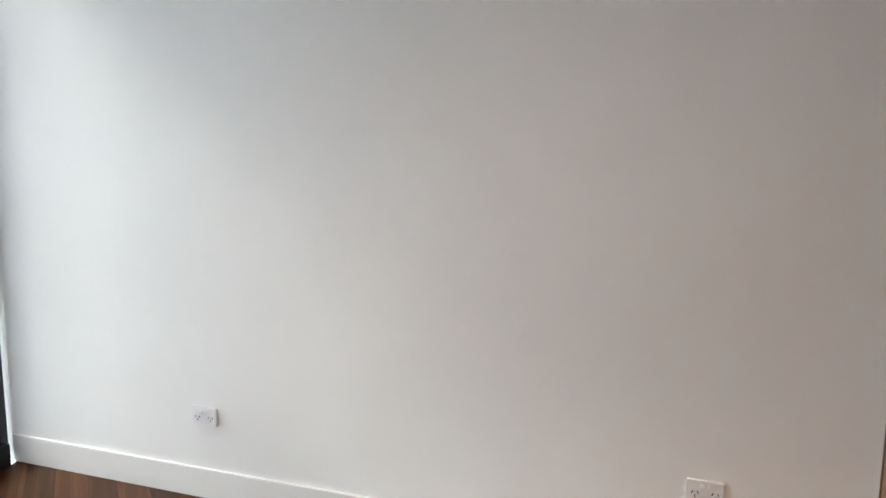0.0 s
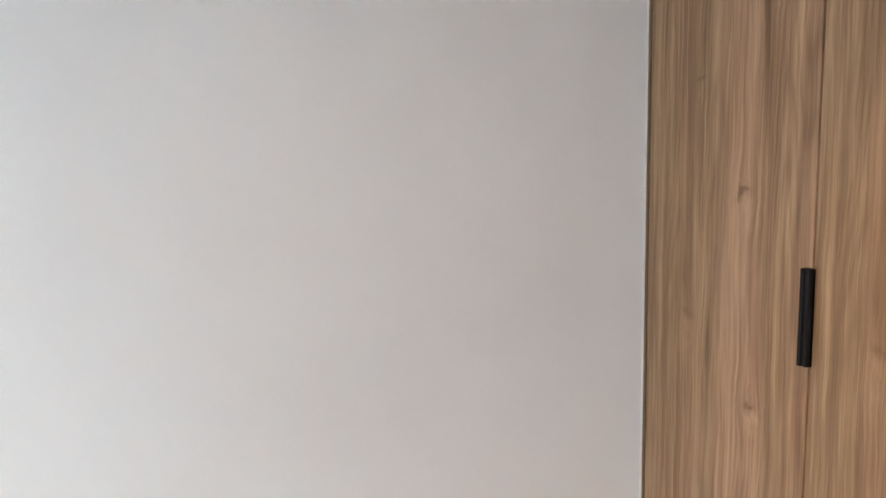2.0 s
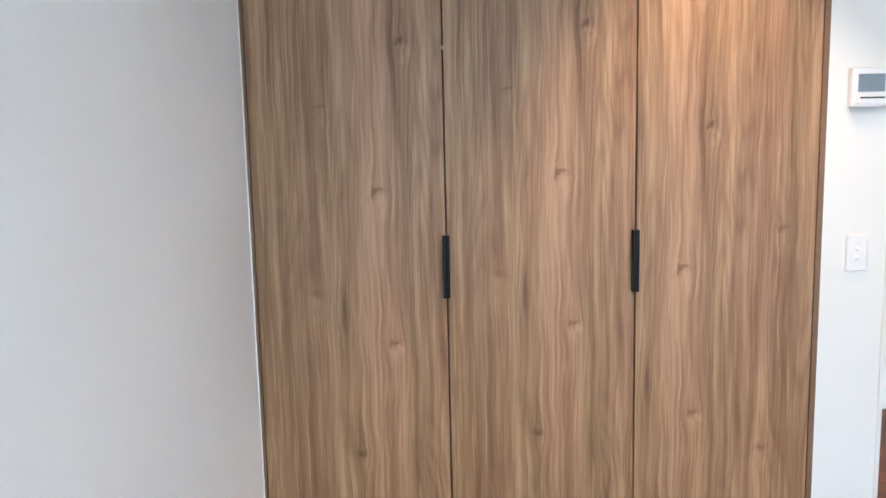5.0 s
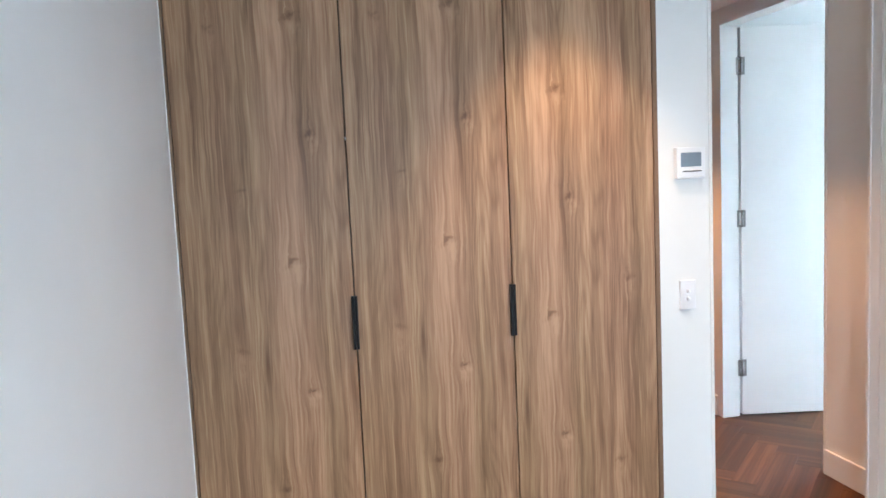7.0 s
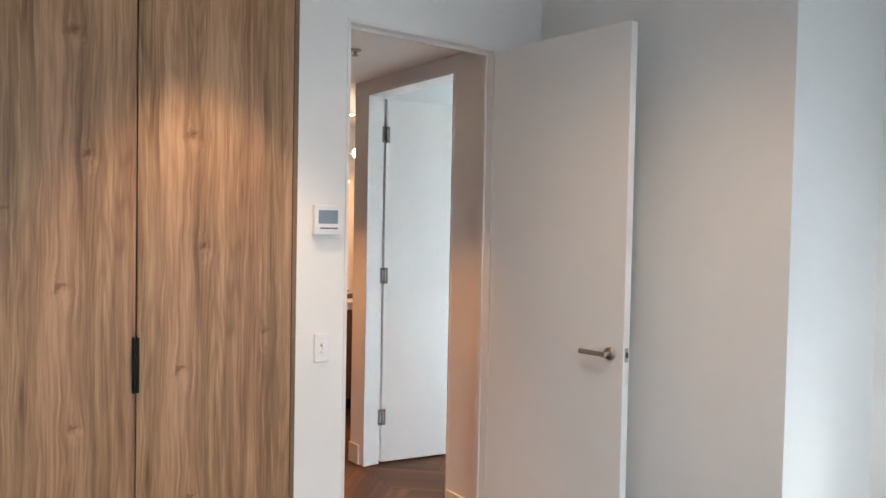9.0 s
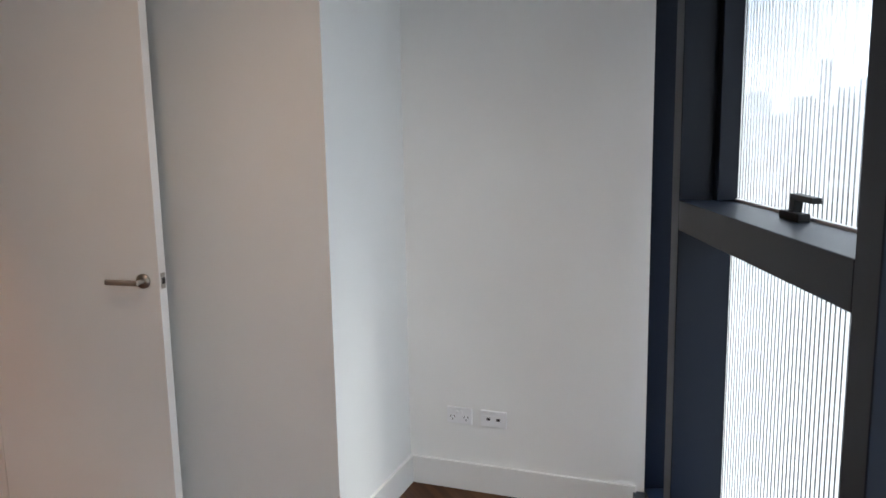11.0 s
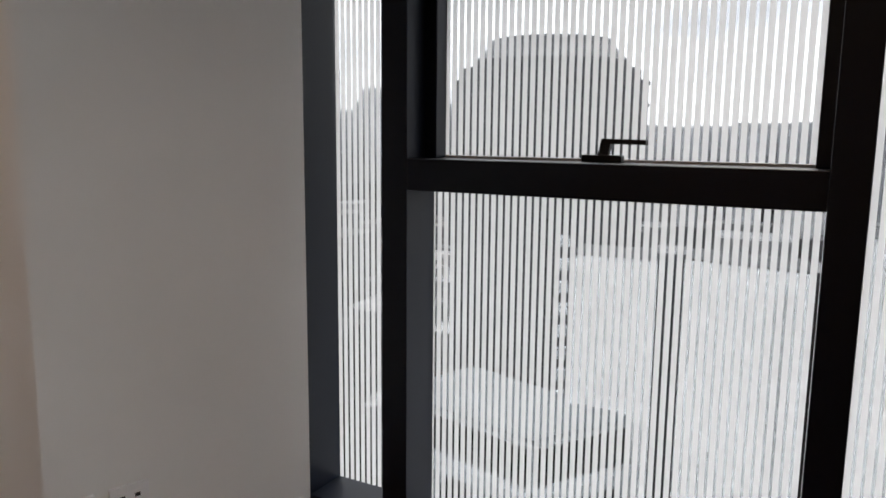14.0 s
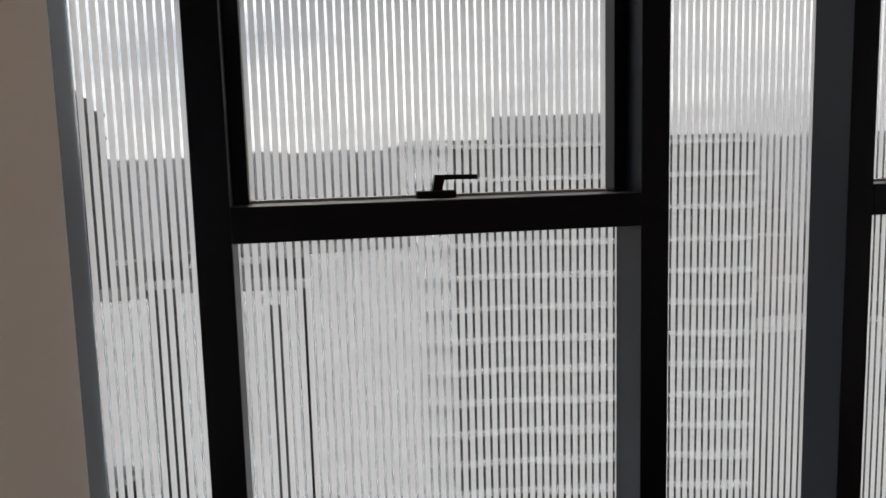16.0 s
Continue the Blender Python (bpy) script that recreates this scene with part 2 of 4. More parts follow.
    pale = grain(120, 2.6, 2, 0.5, 13.9)
    hue = grain(9, 0.35, 1, 0.5, 21.0)
    # growth rings cut flat: nested arches where a slow field is sliced thin
    field = grain(5.5, 0.42, 1, 0.45, 31.0)
    ring = math_("POWER", math_("MULTIPLY_ADD", math_("SINE", math_("MULTIPLY", field, 190.0)), 0.5, 0.5), 2.0)
    ring = math_("MULTIPLY", ring, window(grain(8, 0.9, 2, 0.5, 41.0), 0.40, 0.62, 1.0))
    # short smoky clouds across the grain
    cloud = grain(17, 4.2, 3, 0.55, 53.0)
    tone = math_("MULTIPLY_ADD", medium, 0.60, math_("MULTIPLY", broad, 0.60))
    tone = math_("MULTIPLY_ADD", cloud, 0.14, tone)
    tone = math_("MULTIPLY_ADD", math_("SUBTRACT", fine, 0.5), 0.34, math_("ADD", tone, 0.035))
    tone = math_("MULTIPLY_ADD", ring, -0.09, tone)
    tone = math_("ADD", tone, window(pale, 0.57, 0.66, 0.11))
    tone = math_("SUBTRACT", tone, dark)
    r = ramp(n, [(0.43, (0.128, 0.064, 0.031)), (0.58, (0.228, 0.124, 0.061)), (0.72, (0.342, 0.199, 0.107)), (0.90, (0.49, 0.316, 0.182))])
    l.new(tone, r.inputs["Fac"])
    tintr = ramp(n, [(0.35, (1.025, 0.98, 0.98)), (0.65, (0.985, 1.005, 0.955))])
    l.new(hue, tintr.inputs["Fac"])
    mx = n.new("ShaderNodeMix")
    mx.data_type, mx.blend_type = "RGBA", "MULTIPLY"
    mx.inputs["Factor"].default_value = 1.0
    l.new(r.outputs["Color"], mx.inputs["A"])
    l.new(tintr.outputs["Color"], mx.inputs["B"])
    l.new(mx.outputs["Result"], b.inputs["Base Color"])
    rr = node(n, "ShaderNodeMapRange", **{"To Min": 0.36, "To Max": 0.52})
    l.new(fine, rr.inputs["Value"])
    l.new(rr.outputs["Result"], b.inputs["Roughness"])
    bp = node(n, "ShaderNodeBump", Strength=0.15, Distance=0.0005)
    l.new(fine, bp.inputs["Height"])
    l.new(bp.outputs["Normal"], b.inputs["Normal"])
    return m


def see_through(name, tint=(0.415, 0.413, 0.417)):
    """Thin clear glass: passes light straight on, with a Fresnel gloss."""
    m, n, l, b = mat(name)
    n.remove(b)
    out = n["Material Output"]
    tr = n.new("ShaderNodeBsdfTransparent")
    tr.inputs["Color"].default_value = (*tint, 1)
    gl = n.new("ShaderNodeBsdfGlossy")
    gl.inputs["Roughness"].default_value = 0.02
    lw = n.new("ShaderNodeLayerWeight")
    pw = node(n, "ShaderNodeMath")
    pw.operation = "POWER"
    pw.inputs[1].default_value = 4.0
    l.new(lw.outputs["Facing"], pw.inputs[0])
    fr = node(n, "ShaderNodeMapRange", **{"To Min": 0.025, "To Max": 0.7})
    l.new(pw.outputs["Value"], fr.inputs["Value"])
    mx = n.new("ShaderNodeMixShader")
    l.new(fr.outputs["Result"], mx.inputs["Fac"])
    l.new(tr.outputs["BSDF"], mx.inputs[1])
    l.new(gl.outputs["BSDF"], mx.inputs[2])
    l.new(mx.outputs["Shader"], out.inputs["Surface"])
    return m


def frosted(name):
    """White printed stripe that scatters the daylight behind it and lets a little straight through."""
    m, n, l, b = mat(name)
    n.remove(b)
    out = n["Material Output"]
    co = n.new("ShaderNodeTexCoord")
    no = node(n, "ShaderNodeTexNoise", Scale=60, Detail=3)
    l.new(co.outputs["Object"], no.inputs["Vector"])
    r = ramp(n, [(0.3, (0.635, 0.633, 0.64)), (0.7, (0.65, 0.648, 0.655))])
    l.new(no.outputs["Fac"], r.inputs["Fac"])
    tl = n.new("ShaderNodeBsdfTranslucent")
    l.new(r.outputs["Color"], tl.inputs["Color"])
    df = n.new("ShaderNodeBsdfDiffuse")
    df.inputs["Color"].default_value = (0.35, 0.35, 0.355, 1)
    m1 = n.new("ShaderNodeMixShader")
    m1.inputs["Fac"].default_value = 0.25
    l.new(tl.outputs["BSDF"], m1.inputs[1])
    l.new(df.outputs["BSDF"], m1.inputs[2])
    # part of the light keeps its way and is only blurred
    rf = n.new("ShaderNodeBsdfRefraction")
    rf.inputs["Color"].default_value = (0.40, 0.398, 0.402, 1)
    rf.inputs["Roughness"].default_value = 0.62
    rf.inputs["IOR"].default_value = 1.25
    m2 = n.new("ShaderNodeMixShader")
    m2.inputs["Fac"].default_value = 0.14
    l.new(m1.outputs["Shader"], m2.inputs[1])
    l.new(rf.outputs["BSDF"], m2.inputs[2])
    l.new(m2.outputs["Shader"], out.inputs["Surface"])
    return m


def glow(name, color, strength):
    m, n, l, b = mat(name)
    b.inputs["Base Color"].default_value = (0.9, 0.88, 0.85, 1)
    b.inputs["Emission Color"].default_value = (*color, 1)
    b.inputs["Emission Strength"].default_value = strength
    return m


M_WALL = paint("wall_paint", (0.84, 0.838, 0.825))
M_TRIM = paint("trim_enamel", (0.80, 0.79, 0.77), rough=0.35, bump=0.02)
M_CEIL = paint("ceiling_paint", (0.87, 0.87, 0.86), rough=0.75)
M_DOOR = paint("door_paint", (0.80, 0.79, 0.77), rough=0.42, bump=0.03)
M_WOOD = laminate("wardrobe_laminate")
# darkened below the trim strips: shade of the door gaps put into the colour
M_EDGE_DARKENED = plain("laminate_edge_darkened", (0.07, 0.04, 0.025), rough=0.5)
M_STRIP = plain("laminate_trim_strip", (0.20, 0.115, 0.060), rough=0.5)
M_FLOOR = veneer("floor_oak", (0.028, 0.0098, 0.0034), (0.060, 0.0225, 0.0078), (0.096, 0.041, 0.0155), along="X", rough=0.46, spread=0.38)
M_FLOOR.node_tree.nodes["Principled BSDF"].inputs["Specular IOR Level"].default_value = 0.2
M_GAP = plain("floor_joint", (0.02, 0.012, 0.008), rough=0.9)
M_BLACK = plain("black_metal", (0.006, 0.006, 0.007), rough=0.45, metal=0.0)
M_BLACK.node_tree.nodes["Principled BSDF"].inputs["Specular IOR Level"].default_value = 0.25
M_FRAME = plain("window_powdercoat", (0.002, 0.0048, 0.0125), rough=0.40, metal=0.0, scale=300, bump=0.05)
M_FRAME.node_tree.nodes["Principled BSDF"].inputs["Specular IOR Level"].default_value = 0.26
M_STEEL = plain("satin_nickel", (0.40, 0.375, 0.34), rough=0.30, metal=1.0, vary=0.05)
M_HINGE = plain("brushed_steel_hinge", (0.24, 0.23, 0.22), rough=0.4, metal=1.0)
M_PLASTIC = plain("white_plastic", (0.83, 0.83, 0.845), rough=0.3, vary=0.02, bump=0)
M_PLASTIC_GREY = plain("grey_plastic", (0.45, 0.46, 0.48), rough=0.35, vary=0.03, bump=0)
M_SLOT = plain("dark_slot", (0.02, 0.02, 0.02), rough=0.6)
M_SCREEN = plain("lcd_screen", (0.20, 0.25, 0.31), rough=0.15, vary=0.04, bump=0)
M_GLASS = see_through("clear_glass")
M_FRIT = frosted("frosted_stripe")
M_STONE = plain("pale_stone", (0.62, 0.58, 0.53), rough=0.3, vary=0.1, scale=14)
M_DARKWOOD = veneer("dark_timber", (0.045, 0.018, 0.009), (0.085, 0.036, 0.018), (0.13, 0.06, 0.03))
M_GLOBE = glow("lit_globe", (1.0, 0.84, 0.66), 3.5)
M_LED = glow("downlight_diffuser", (1.0, 0.72, 0.45), 4.0)


# ---- mesh helpers ----
def box_bm(x0, y0, z0, x1, y1, z1, bevel=0.0, seg=2, bm=None):
    bm = bm or bmesh.new()
    v = [bm.verts.new((x, y, z)) for x in (x0, x1) for y in (y0, y1) for z in (z0, z1)]
    fs = [bm.faces.new([v[i] for i in q]) for q in ((0, 1, 3, 2), (4, 6, 7, 5), (0, 4, 5, 1), (2, 3, 7, 6), (0, 2, 6, 4), (1, 5, 7, 3))]
    if bevel:
        es = list({e for f in fs for e in f.edges})
        bmesh.ops.bevel(bm, geom=es, offset=bevel, segments=seg, profile=0.5, affect="EDGES")
    return bm


def cyl_bm(p0, p1, r, sides=20, r2=None, bm=None):
    bm = bm or bmesh.new()
    a, b = Vector(p0), Vector(p1)
    d = b - a
    m = Matrix.Translation((a + b) / 2) @ d.to_track_quat("Z", "Y").to_matrix().to_4x4()
    bmesh.ops.create_cone(bm, cap_ends=True, segments=sides, radius1=r, radius2=r if r2 is None else r2, depth=d.length, matrix=m)
    return bm


def mesh_of(name, bm, material, smooth=False):
    bmesh.ops.recalc_face_normals(bm, faces=bm.faces)
    me = bpy.data.meshes.new(name)
    bm.to_mesh(me)
    bm.free()
    me.materials.append(material)
    if smooth:
        for p in me.polygons:
            p.use_smooth = True
    return me


def part(name, bm, material, parent, label="", smooth=False):
    ob = new(name, mesh_of(name, bm, material, smooth))
    ob.parent = parent
    return tagged(ob, label)


def solid(name, bm, material, label, category="wall", kind="structure"):
    return tagged(new(name, mesh_of(name, bm, material)), label, category, kind=kind)


def thing(name, m, label, category, group="", kind=""):
    ob = new(name)
    ob.empty_display_size = 0.1
    ob.matrix_world = m
    return tagged(ob, label, category, group, kind)


# ---- plan numbers ----
CEIL = 2.70          # bedroom ceiling
HALL_CEIL = 2.50
DW = 0.06            # wall round the bedroom door
X_STEP = 3.077       # wall behind the open door
Y_STEP = -1.304      # where that wall steps back
X_EAST = 3.750       # wall beside the window
W0 = Vector((3.750, -2.331, 0))
W_ANG = 107.28
W_U = Vector((-math.sin(radians(W_ANG)), math.cos(radians(W_ANG)), 0))
W_N = Vector((W_U.y, -W_U.x, 0))
W_LEN = 3.92
W_M = Matrix(((W_U.x, W_N.x, 0, W0.x), (W_U.y, W_N.y, 0, W0.y), (0, 0, 1, 0), (0, 0, 0, 1)))

# ---- bedroom shell ----
solid("wall_west", box_bm(-0.18, -3.72, 0, 0, 0.62, CEIL), M_WALL, "smooth off-white painted plasterboard bedroom wall")
solid("wall_north", box_bm(0, 0, 2.458, 1.787, 0.2, CEIL), M_WALL, "off-white painted bulkhead above the built-in wardrobe")
bm = box_bm(1.787, 0, 0, 2.0, DW, 2.415)
box_bm(1.787, 0, 2.415, 2.79, DW, CEIL, bm=bm)
box_bm(2.79, 0, 0, X_STEP, DW, CEIL, bm=bm)
solid("wall_door", bm, M_WALL, "white painted wall round the bedroom doorway")
solid("wall_east_step", box_bm(X_STEP, Y_STEP, 0, 3.95, 0.1, CEIL), M_WALL, "off-white painted wall stepping out behind the open door")
solid("wall_east", box_bm(X_EAST, -2.331, 0, 3.95, Y_STEP, CEIL), M_WALL, "off-white painted wall between step and window")
solid("ceiling", box_bm(-0.18, -3.72, CEIL, 4.0, 0.2, CEIL + 0.15), M_CEIL, "flat white painted bedroom ceiling", "ceiling")


def skirting(name, x0, y0, x1, y1):
    solid(name, box_bm(x0, y0, 0, x1, y1, 0.128, bevel=0.003, seg=2), M_TRIM, "white painted skirting board along the wall", "skirting board")


skirting("baseboard_west", 0, -3.46, 0.014, 0.0)
skirting("baseboard_east", X_EAST - 0.014, -2.30, X_EAST, Y_STEP - 0.014)
skirting("baseboard_strip", X_STEP, Y_STEP - 0.014, X_EAST, Y_STEP)
skirting("baseboard_step", X_STEP - 0.014, Y_STEP - 0.014, X_STEP, 0.0)

# door lining, slightly proud of the wall
lining = thing("door_frame_bedroom", pose(0, 0, 0), "slim white metal lining round the bedroom doorway", "door frame", kind="structure")
part("jamb", box_bm(2.0, -0.004, 0, 2.015, DW + 0.004, 2.4, bevel=0.002), M_TRIM, lining)
part("jamb", box_bm(2.775, -0.004, 0, 2.79, DW + 0.004, 2.4, bevel=0.002), M_TRIM, lining)
part("head", box_bm(2.0, -0.004, 2.4, 2.79, DW + 0.004, 2.415, bevel=0.002), M_TRIM, lining)
part("stop", box_bm(2.015, 0.045, 2.386, 2.775, DW, 2.4), M_TRIM, lining)
part("stop", box_bm(2.770, 0.045, 0, 2.775, DW, 2.386), M_TRIM, lining)
part("stop", box_bm(2.015, 0.045, 0, 2.029, DW, 2.386), M_TRIM, lining)


# ---- built-in wardrobe ----
def wardrobe():
    w = thing("wardrobe", pose(0, 0, 0), "built-in three-door wardrobe in brown wood-grain laminate, doors shut", "wardrobe")
    part("carcass", box_bm(0.004, 0.030, 0.0, 1.783, 0.60, 2.452), M_EDGE_DARKENED, w, "brown carcass behind the doors, darkened for shaded gaps")
    part("side_trim", box_bm(0.0005, -0.003, 0.0, 0.012, 0.030, 2.452), M_STRIP, w, "thin brown edge strip against the wall")
    part("side_trim", box_bm(1.768, -0.003, 0.0, 1.786, 0.030, 2.456), M_STRIP, w, "thin brown edge strip")
    part("top_trim", box_bm(0.012, -0.002, 2.446, 1.768, 0.030, 2.456), M_EDGE_DARKENED, w, "thin dark strip along the top")
    edges = [(0.014, 0.592), (0.597, 1.184), (1.189, 1.766)]
    for i, (a, b) in enumerate(edges):
        # each sheet is cut from the same print, shifted across and up
        ox, oz = ((a, 0.0), (a - 0.021, 0.044), (a - 0.223, -0.265))[i]
        d = part("door", box_bm(a - ox, 0.0, 0.05 - oz, b - ox, 0.022, 2.443 - oz, bevel=0.001, seg=1), M_WOOD, w)
        d.location = (ox, 0, oz)
        if i < 2:
            bm = box_bm(b - 0.010, -0.019, 0.972, b - 0.001, -0.0005, 1.166, bevel=0.0015)
            box_bm(b + 0.001, -0.016, 0.972, b + 0.011, -0.0005, 1.166, bevel=0.0015, bm=bm)
            box_bm(b - 0.010, -0.006, 0.972, b + 0.011, -0.0008, 1.166, bm=bm)
            bmesh.ops.translate(bm, vec=(-ox, 0, -oz), verts=bm.verts)
            part("handle", bm, M_BLACK, d, "slim black metal edge pull")
    part("wall_bead", box_bm(0.0, -0.006, 0.0, 0.004, -0.0032, 2.452), M_TRIM, w, "thin white sealant bead along the wall")
    part("plinth", box_bm(0.014, 0.012, 0.0, 1.766, 0.030, 0.047), M_EDGE_DARKENED, w)
    # white plastic puts the gleam of the metal catch into the colour
    part("catch", box_bm(0.5922, -0.002, 1.722, 0.5968, 0.008, 1.732), M_PLASTIC, w, "small white catch in the door gap, for a metal gleam")
    return w


wardrobe()


# ---- power outlets, switch and thermostat ----
def rot_to(x, y, z, turn):
    return pose(x, y, z, 0, 0, turn)


def outlet_body(o, data=False):
    """Faces -y of its own frame; plate centred at the origin."""
    part("plate", box_bm(-0.057, -0.012, -0.036, 0.057, 0, 0.036, bevel=0.002), M_PLASTIC, o)
    if data:
        part("insert", box_bm(-0.045, -0.0135, -0.016, 0.045, -0.011, 0.016, bevel=0.001), M_PLASTIC, o)
        for x in (-0.022, 0.022):
            part("socket", box_bm(x - 0.008, -0.0145, -0.006, x + 0.008, -0.0125, 0.006, bevel=0.001), M_SLOT, o, "dark data socket")
        return o
    for x in (-0.010, 0.010):
        part("rocker", cyl_bm((x, -0.011, 0.016), (x, -0.0172, 0.016), 0.0075, 18, r2=0.006), M_PLASTIC, o, "small round rocker switch", True)
    for cx in (-0.031, 0.031):
        for dx, tilt in ((-0.0085, 28), (0.0085, -28)):
            bm = box_bm(-0.0016, -0.0132, -0.0045, 0.0016, -0.0118, 0.0045)
            bmesh.ops.transform(bm, matrix=pose(cx + dx, 0, -0.004, 0, tilt, 0), verts=bm.verts)
            part("slot", bm, M_SLOT, o)
        part("slot", box_bm(cx - 0.0016, -0.0132, -0.021, cx + 0.0016, -0.0118, -0.012), M_SLOT, o)
    return o


OUT = "white double power outlet on the off-white wall"
g1 = outlet_body(thing("power_outlet", rot_to(0, -0.49, 0.358, 90), OUT, "power outlet", "wall outlets"))
copy_thing(g1, rot_to(0, -2.409, 0.354, 90))
copy_thing(g1, rot_to(X_EAST, -1.543, 0.342, -90))
outlet_body(thing("data_outlet", rot_to(X_EAST, -1.698, 0.342, -90), "white wall plate with two dark data sockets", "data outlet"), data=True)

sw = thing("light_switch", pose(1.900, 0, 1.072), "white two-gang light switch on the white wall", "light switch")
part("plate", box_bm(-0.034, -0.010, -0.058, 0.034, 0, 0.058, bevel=0.003), M_PLASTIC, sw)
for z in (0.013, -0.015):
    part("rocker", cyl_bm((0, -0.0095, z), (0, -0.0155, z), 0.0085, 18, r2=0.0065), M_PLASTIC, sw, "small round rocker", True)

th = thing("thermostat", pose(1.912, 0, 1.588), "white air-conditioning wall controller with grey screen", "thermostat")
part("body", box_bm(-0.061, -0.024, -0.060, 0.060, 0, 0.060, bevel=0.004), M_PLASTIC, th)
part("screen", box_bm(-0.043, -0.0255, -0.014, 0.043, -0.023, 0.040, bevel=0.001), M_SCREEN, th, "blue-grey display")
part("flap", box_bm(-0.052, -0.026, -0.048, 0.052, -0.0235, -0.026, bevel=0.002), M_PLASTIC, th)
part("button", box_bm(-0.036, -0.0272, -0.0345, 0.042, -0.0255, -0.0295), M_SLOT, th, "dark button strip")


# ---- doors ----
def lever_handle(door, x, z, side):
    """Lever on a round rose; side is -1 for the face at y=-0.0 of the leaf's own frame."""
    y0 = 0.0 if side < 0 else 0.04
    h = part("lever_handle", cyl_bm((x, y0, z), (x, y0 + side * 0.009, z), 0.026, 28), M_STEEL, door, "satin nickel lever handle", True)
    part("neck", cyl_bm((x, y0, z), (x, y0 + side * 0.045, z), 0.009, 16), M_STEEL, h, smooth=True)
    bm = box_bm(x - 0.125, y0 + side * 0.045 - 0.006, z - 0.010, x + 0.010, y0 + side * 0.045 + 0.006, z + 0.010, bevel=0.005, seg=3)
    part("lever", bm, M_STEEL, h, smooth=True)


def door_leaf(name, m, length, label, handle=True, side=-1, height=2.394, hinges=(), thick=0.04):
    """Hinge at the origin, leaf along +x, its faces at y=0 and y=thick."""
    d = thing(name, m, label, "door")
    part("leaf", box_bm(0, 0, 0.012, length, thick, height, bevel=0.0015, seg=1), M_DOOR, d)
    if handle:
        lever_handle(d, length - 0.062, 1.072, -1)
        lever_handle(d, length - 0.062, 1.072, 1)
        bm = box_bm(length - 0.0005, thick / 2 - 0.011, 1.072 - 0.028, length + 0.0016, thick / 2 + 0.011, 1.072 + 0.028, bevel=0.0006, seg=1)
        p = part("latch_plate", bm, M_STEEL, d, "steel latch plate on the edge")
        part("latch", box_bm(length + 0.0016, thick / 2 - 0.007, 1.072 - 0.011, length + 0.006, thick / 2 + 0.006, 1.072 + 0.011, bevel=0.001, seg=1), M_SLOT, p)
    for z in hinges:
        bm = box_bm(-0.026, -0.0025, z - 0.052, 0.026, 0.0, z - 0.036)
        box_bm(-0.026, -0.0025, z + 0.036, 0.026, 0.0, z + 0.052, bm=bm)
        box_bm(-0.026, -0.0025, z - 0.036, -0.014, 0.0, z + 0.036, bm=bm)
        hg = part("hinge", bm, M_HINGE, d, "steel butt hinge")
        part("hinge_leaf", box_bm(0.012, -0.002, z - 0.036, 0.026, 0.0, z + 0.036), M_HINGE, hg)
        part("pin", cyl_bm((0.002, -0.005, z - 0.053), (0.002, -0.005, z + 0.053), 0.005, 12), M_HINGE, hg, smooth=True)
    return d


# bedroom door swung into the room, its face to the room's middle
door_leaf("bedroom_door", pose(2.775, -0.008, 0, 0, 0, -85), 0.758, "white flush bedroom door standing wide open into the room")

# ---- window wall ----
G = -0.175
win = thing("window_1", W_M, "black aluminium window wall with vertically striped glass", "window", kind="structure")


def wbox(name, s0, d0, z0, s1, d1, z1, material=None, bevel=0.003, parent=None, label=""):
    return part(name, box_bm(s0, d0, z0, s1, d1, z1, bevel=bevel), material or M_FRAME, parent or win, label)


TOP = CEIL
HEAD = 2.65
wbox("jamb", -0.06, -0.186, 0.0, -0.002, 0.0, TOP)
wbox("jamb", W_LEN - 0.06, -0.186, 0.0, W_LEN, 0.0, TOP)
bays = [(0.0, 0.308), (0.402, 1.563), (1.651, 2.250), (2.340, 3.501), (3.590, W_LEN - 0.06)]
for (a0, a1), (b0, b1) in zip(bays, bays[1:]):
    wbox("mullion", a1, -0.186, 0.1, b0, 0.0, TOP)
wbox("sill", 0.0, -0.186, 0.0, W_LEN - 0.06, 0.0, 0.122)
wbox("sill_ledge", -0.03, 0.0, 0.0, W_LEN - 0.06, 0.045, 0.104, label="low black ledge along the floor")
wbox("head", 0.0, -0.186, HEAD, W_LEN - 0.06, -0.002, TOP)


def stripes_bm(a, b, z0, z1, d, pitch=0.02428, wide=0.0161, shift=-0.0203):
    bm = bmesh.new()
    k = math.floor((a - shift) / pitch)
    while k * pitch + shift < b:
        s0, s1 = max(a, k * pitch + shift), min(b, k * pitch + shift + wide)
        if s1 > s0:
            bm.faces.new([bm.verts.new(v) for v in ((s0, d, z0), (s1, d, z0), (s1, d, z1), (s0, d, z1))])
        k += 1
    return bm


def pane(a, b, z0, z1, d=G):
    p = part("pane", box_bm(a, d - 0.006, z0, b, d, z1), M_GLASS, win, "clear glass with frosted white stripes")
    s = part("frosted_stripes", stripes_bm(a, b, z0, z1, d + 0.0015), M_FRIT, p, "narrow vertical frosted white stripes")
    s["kind"] = "stuff"
    p.visible_shadow = False
    return p


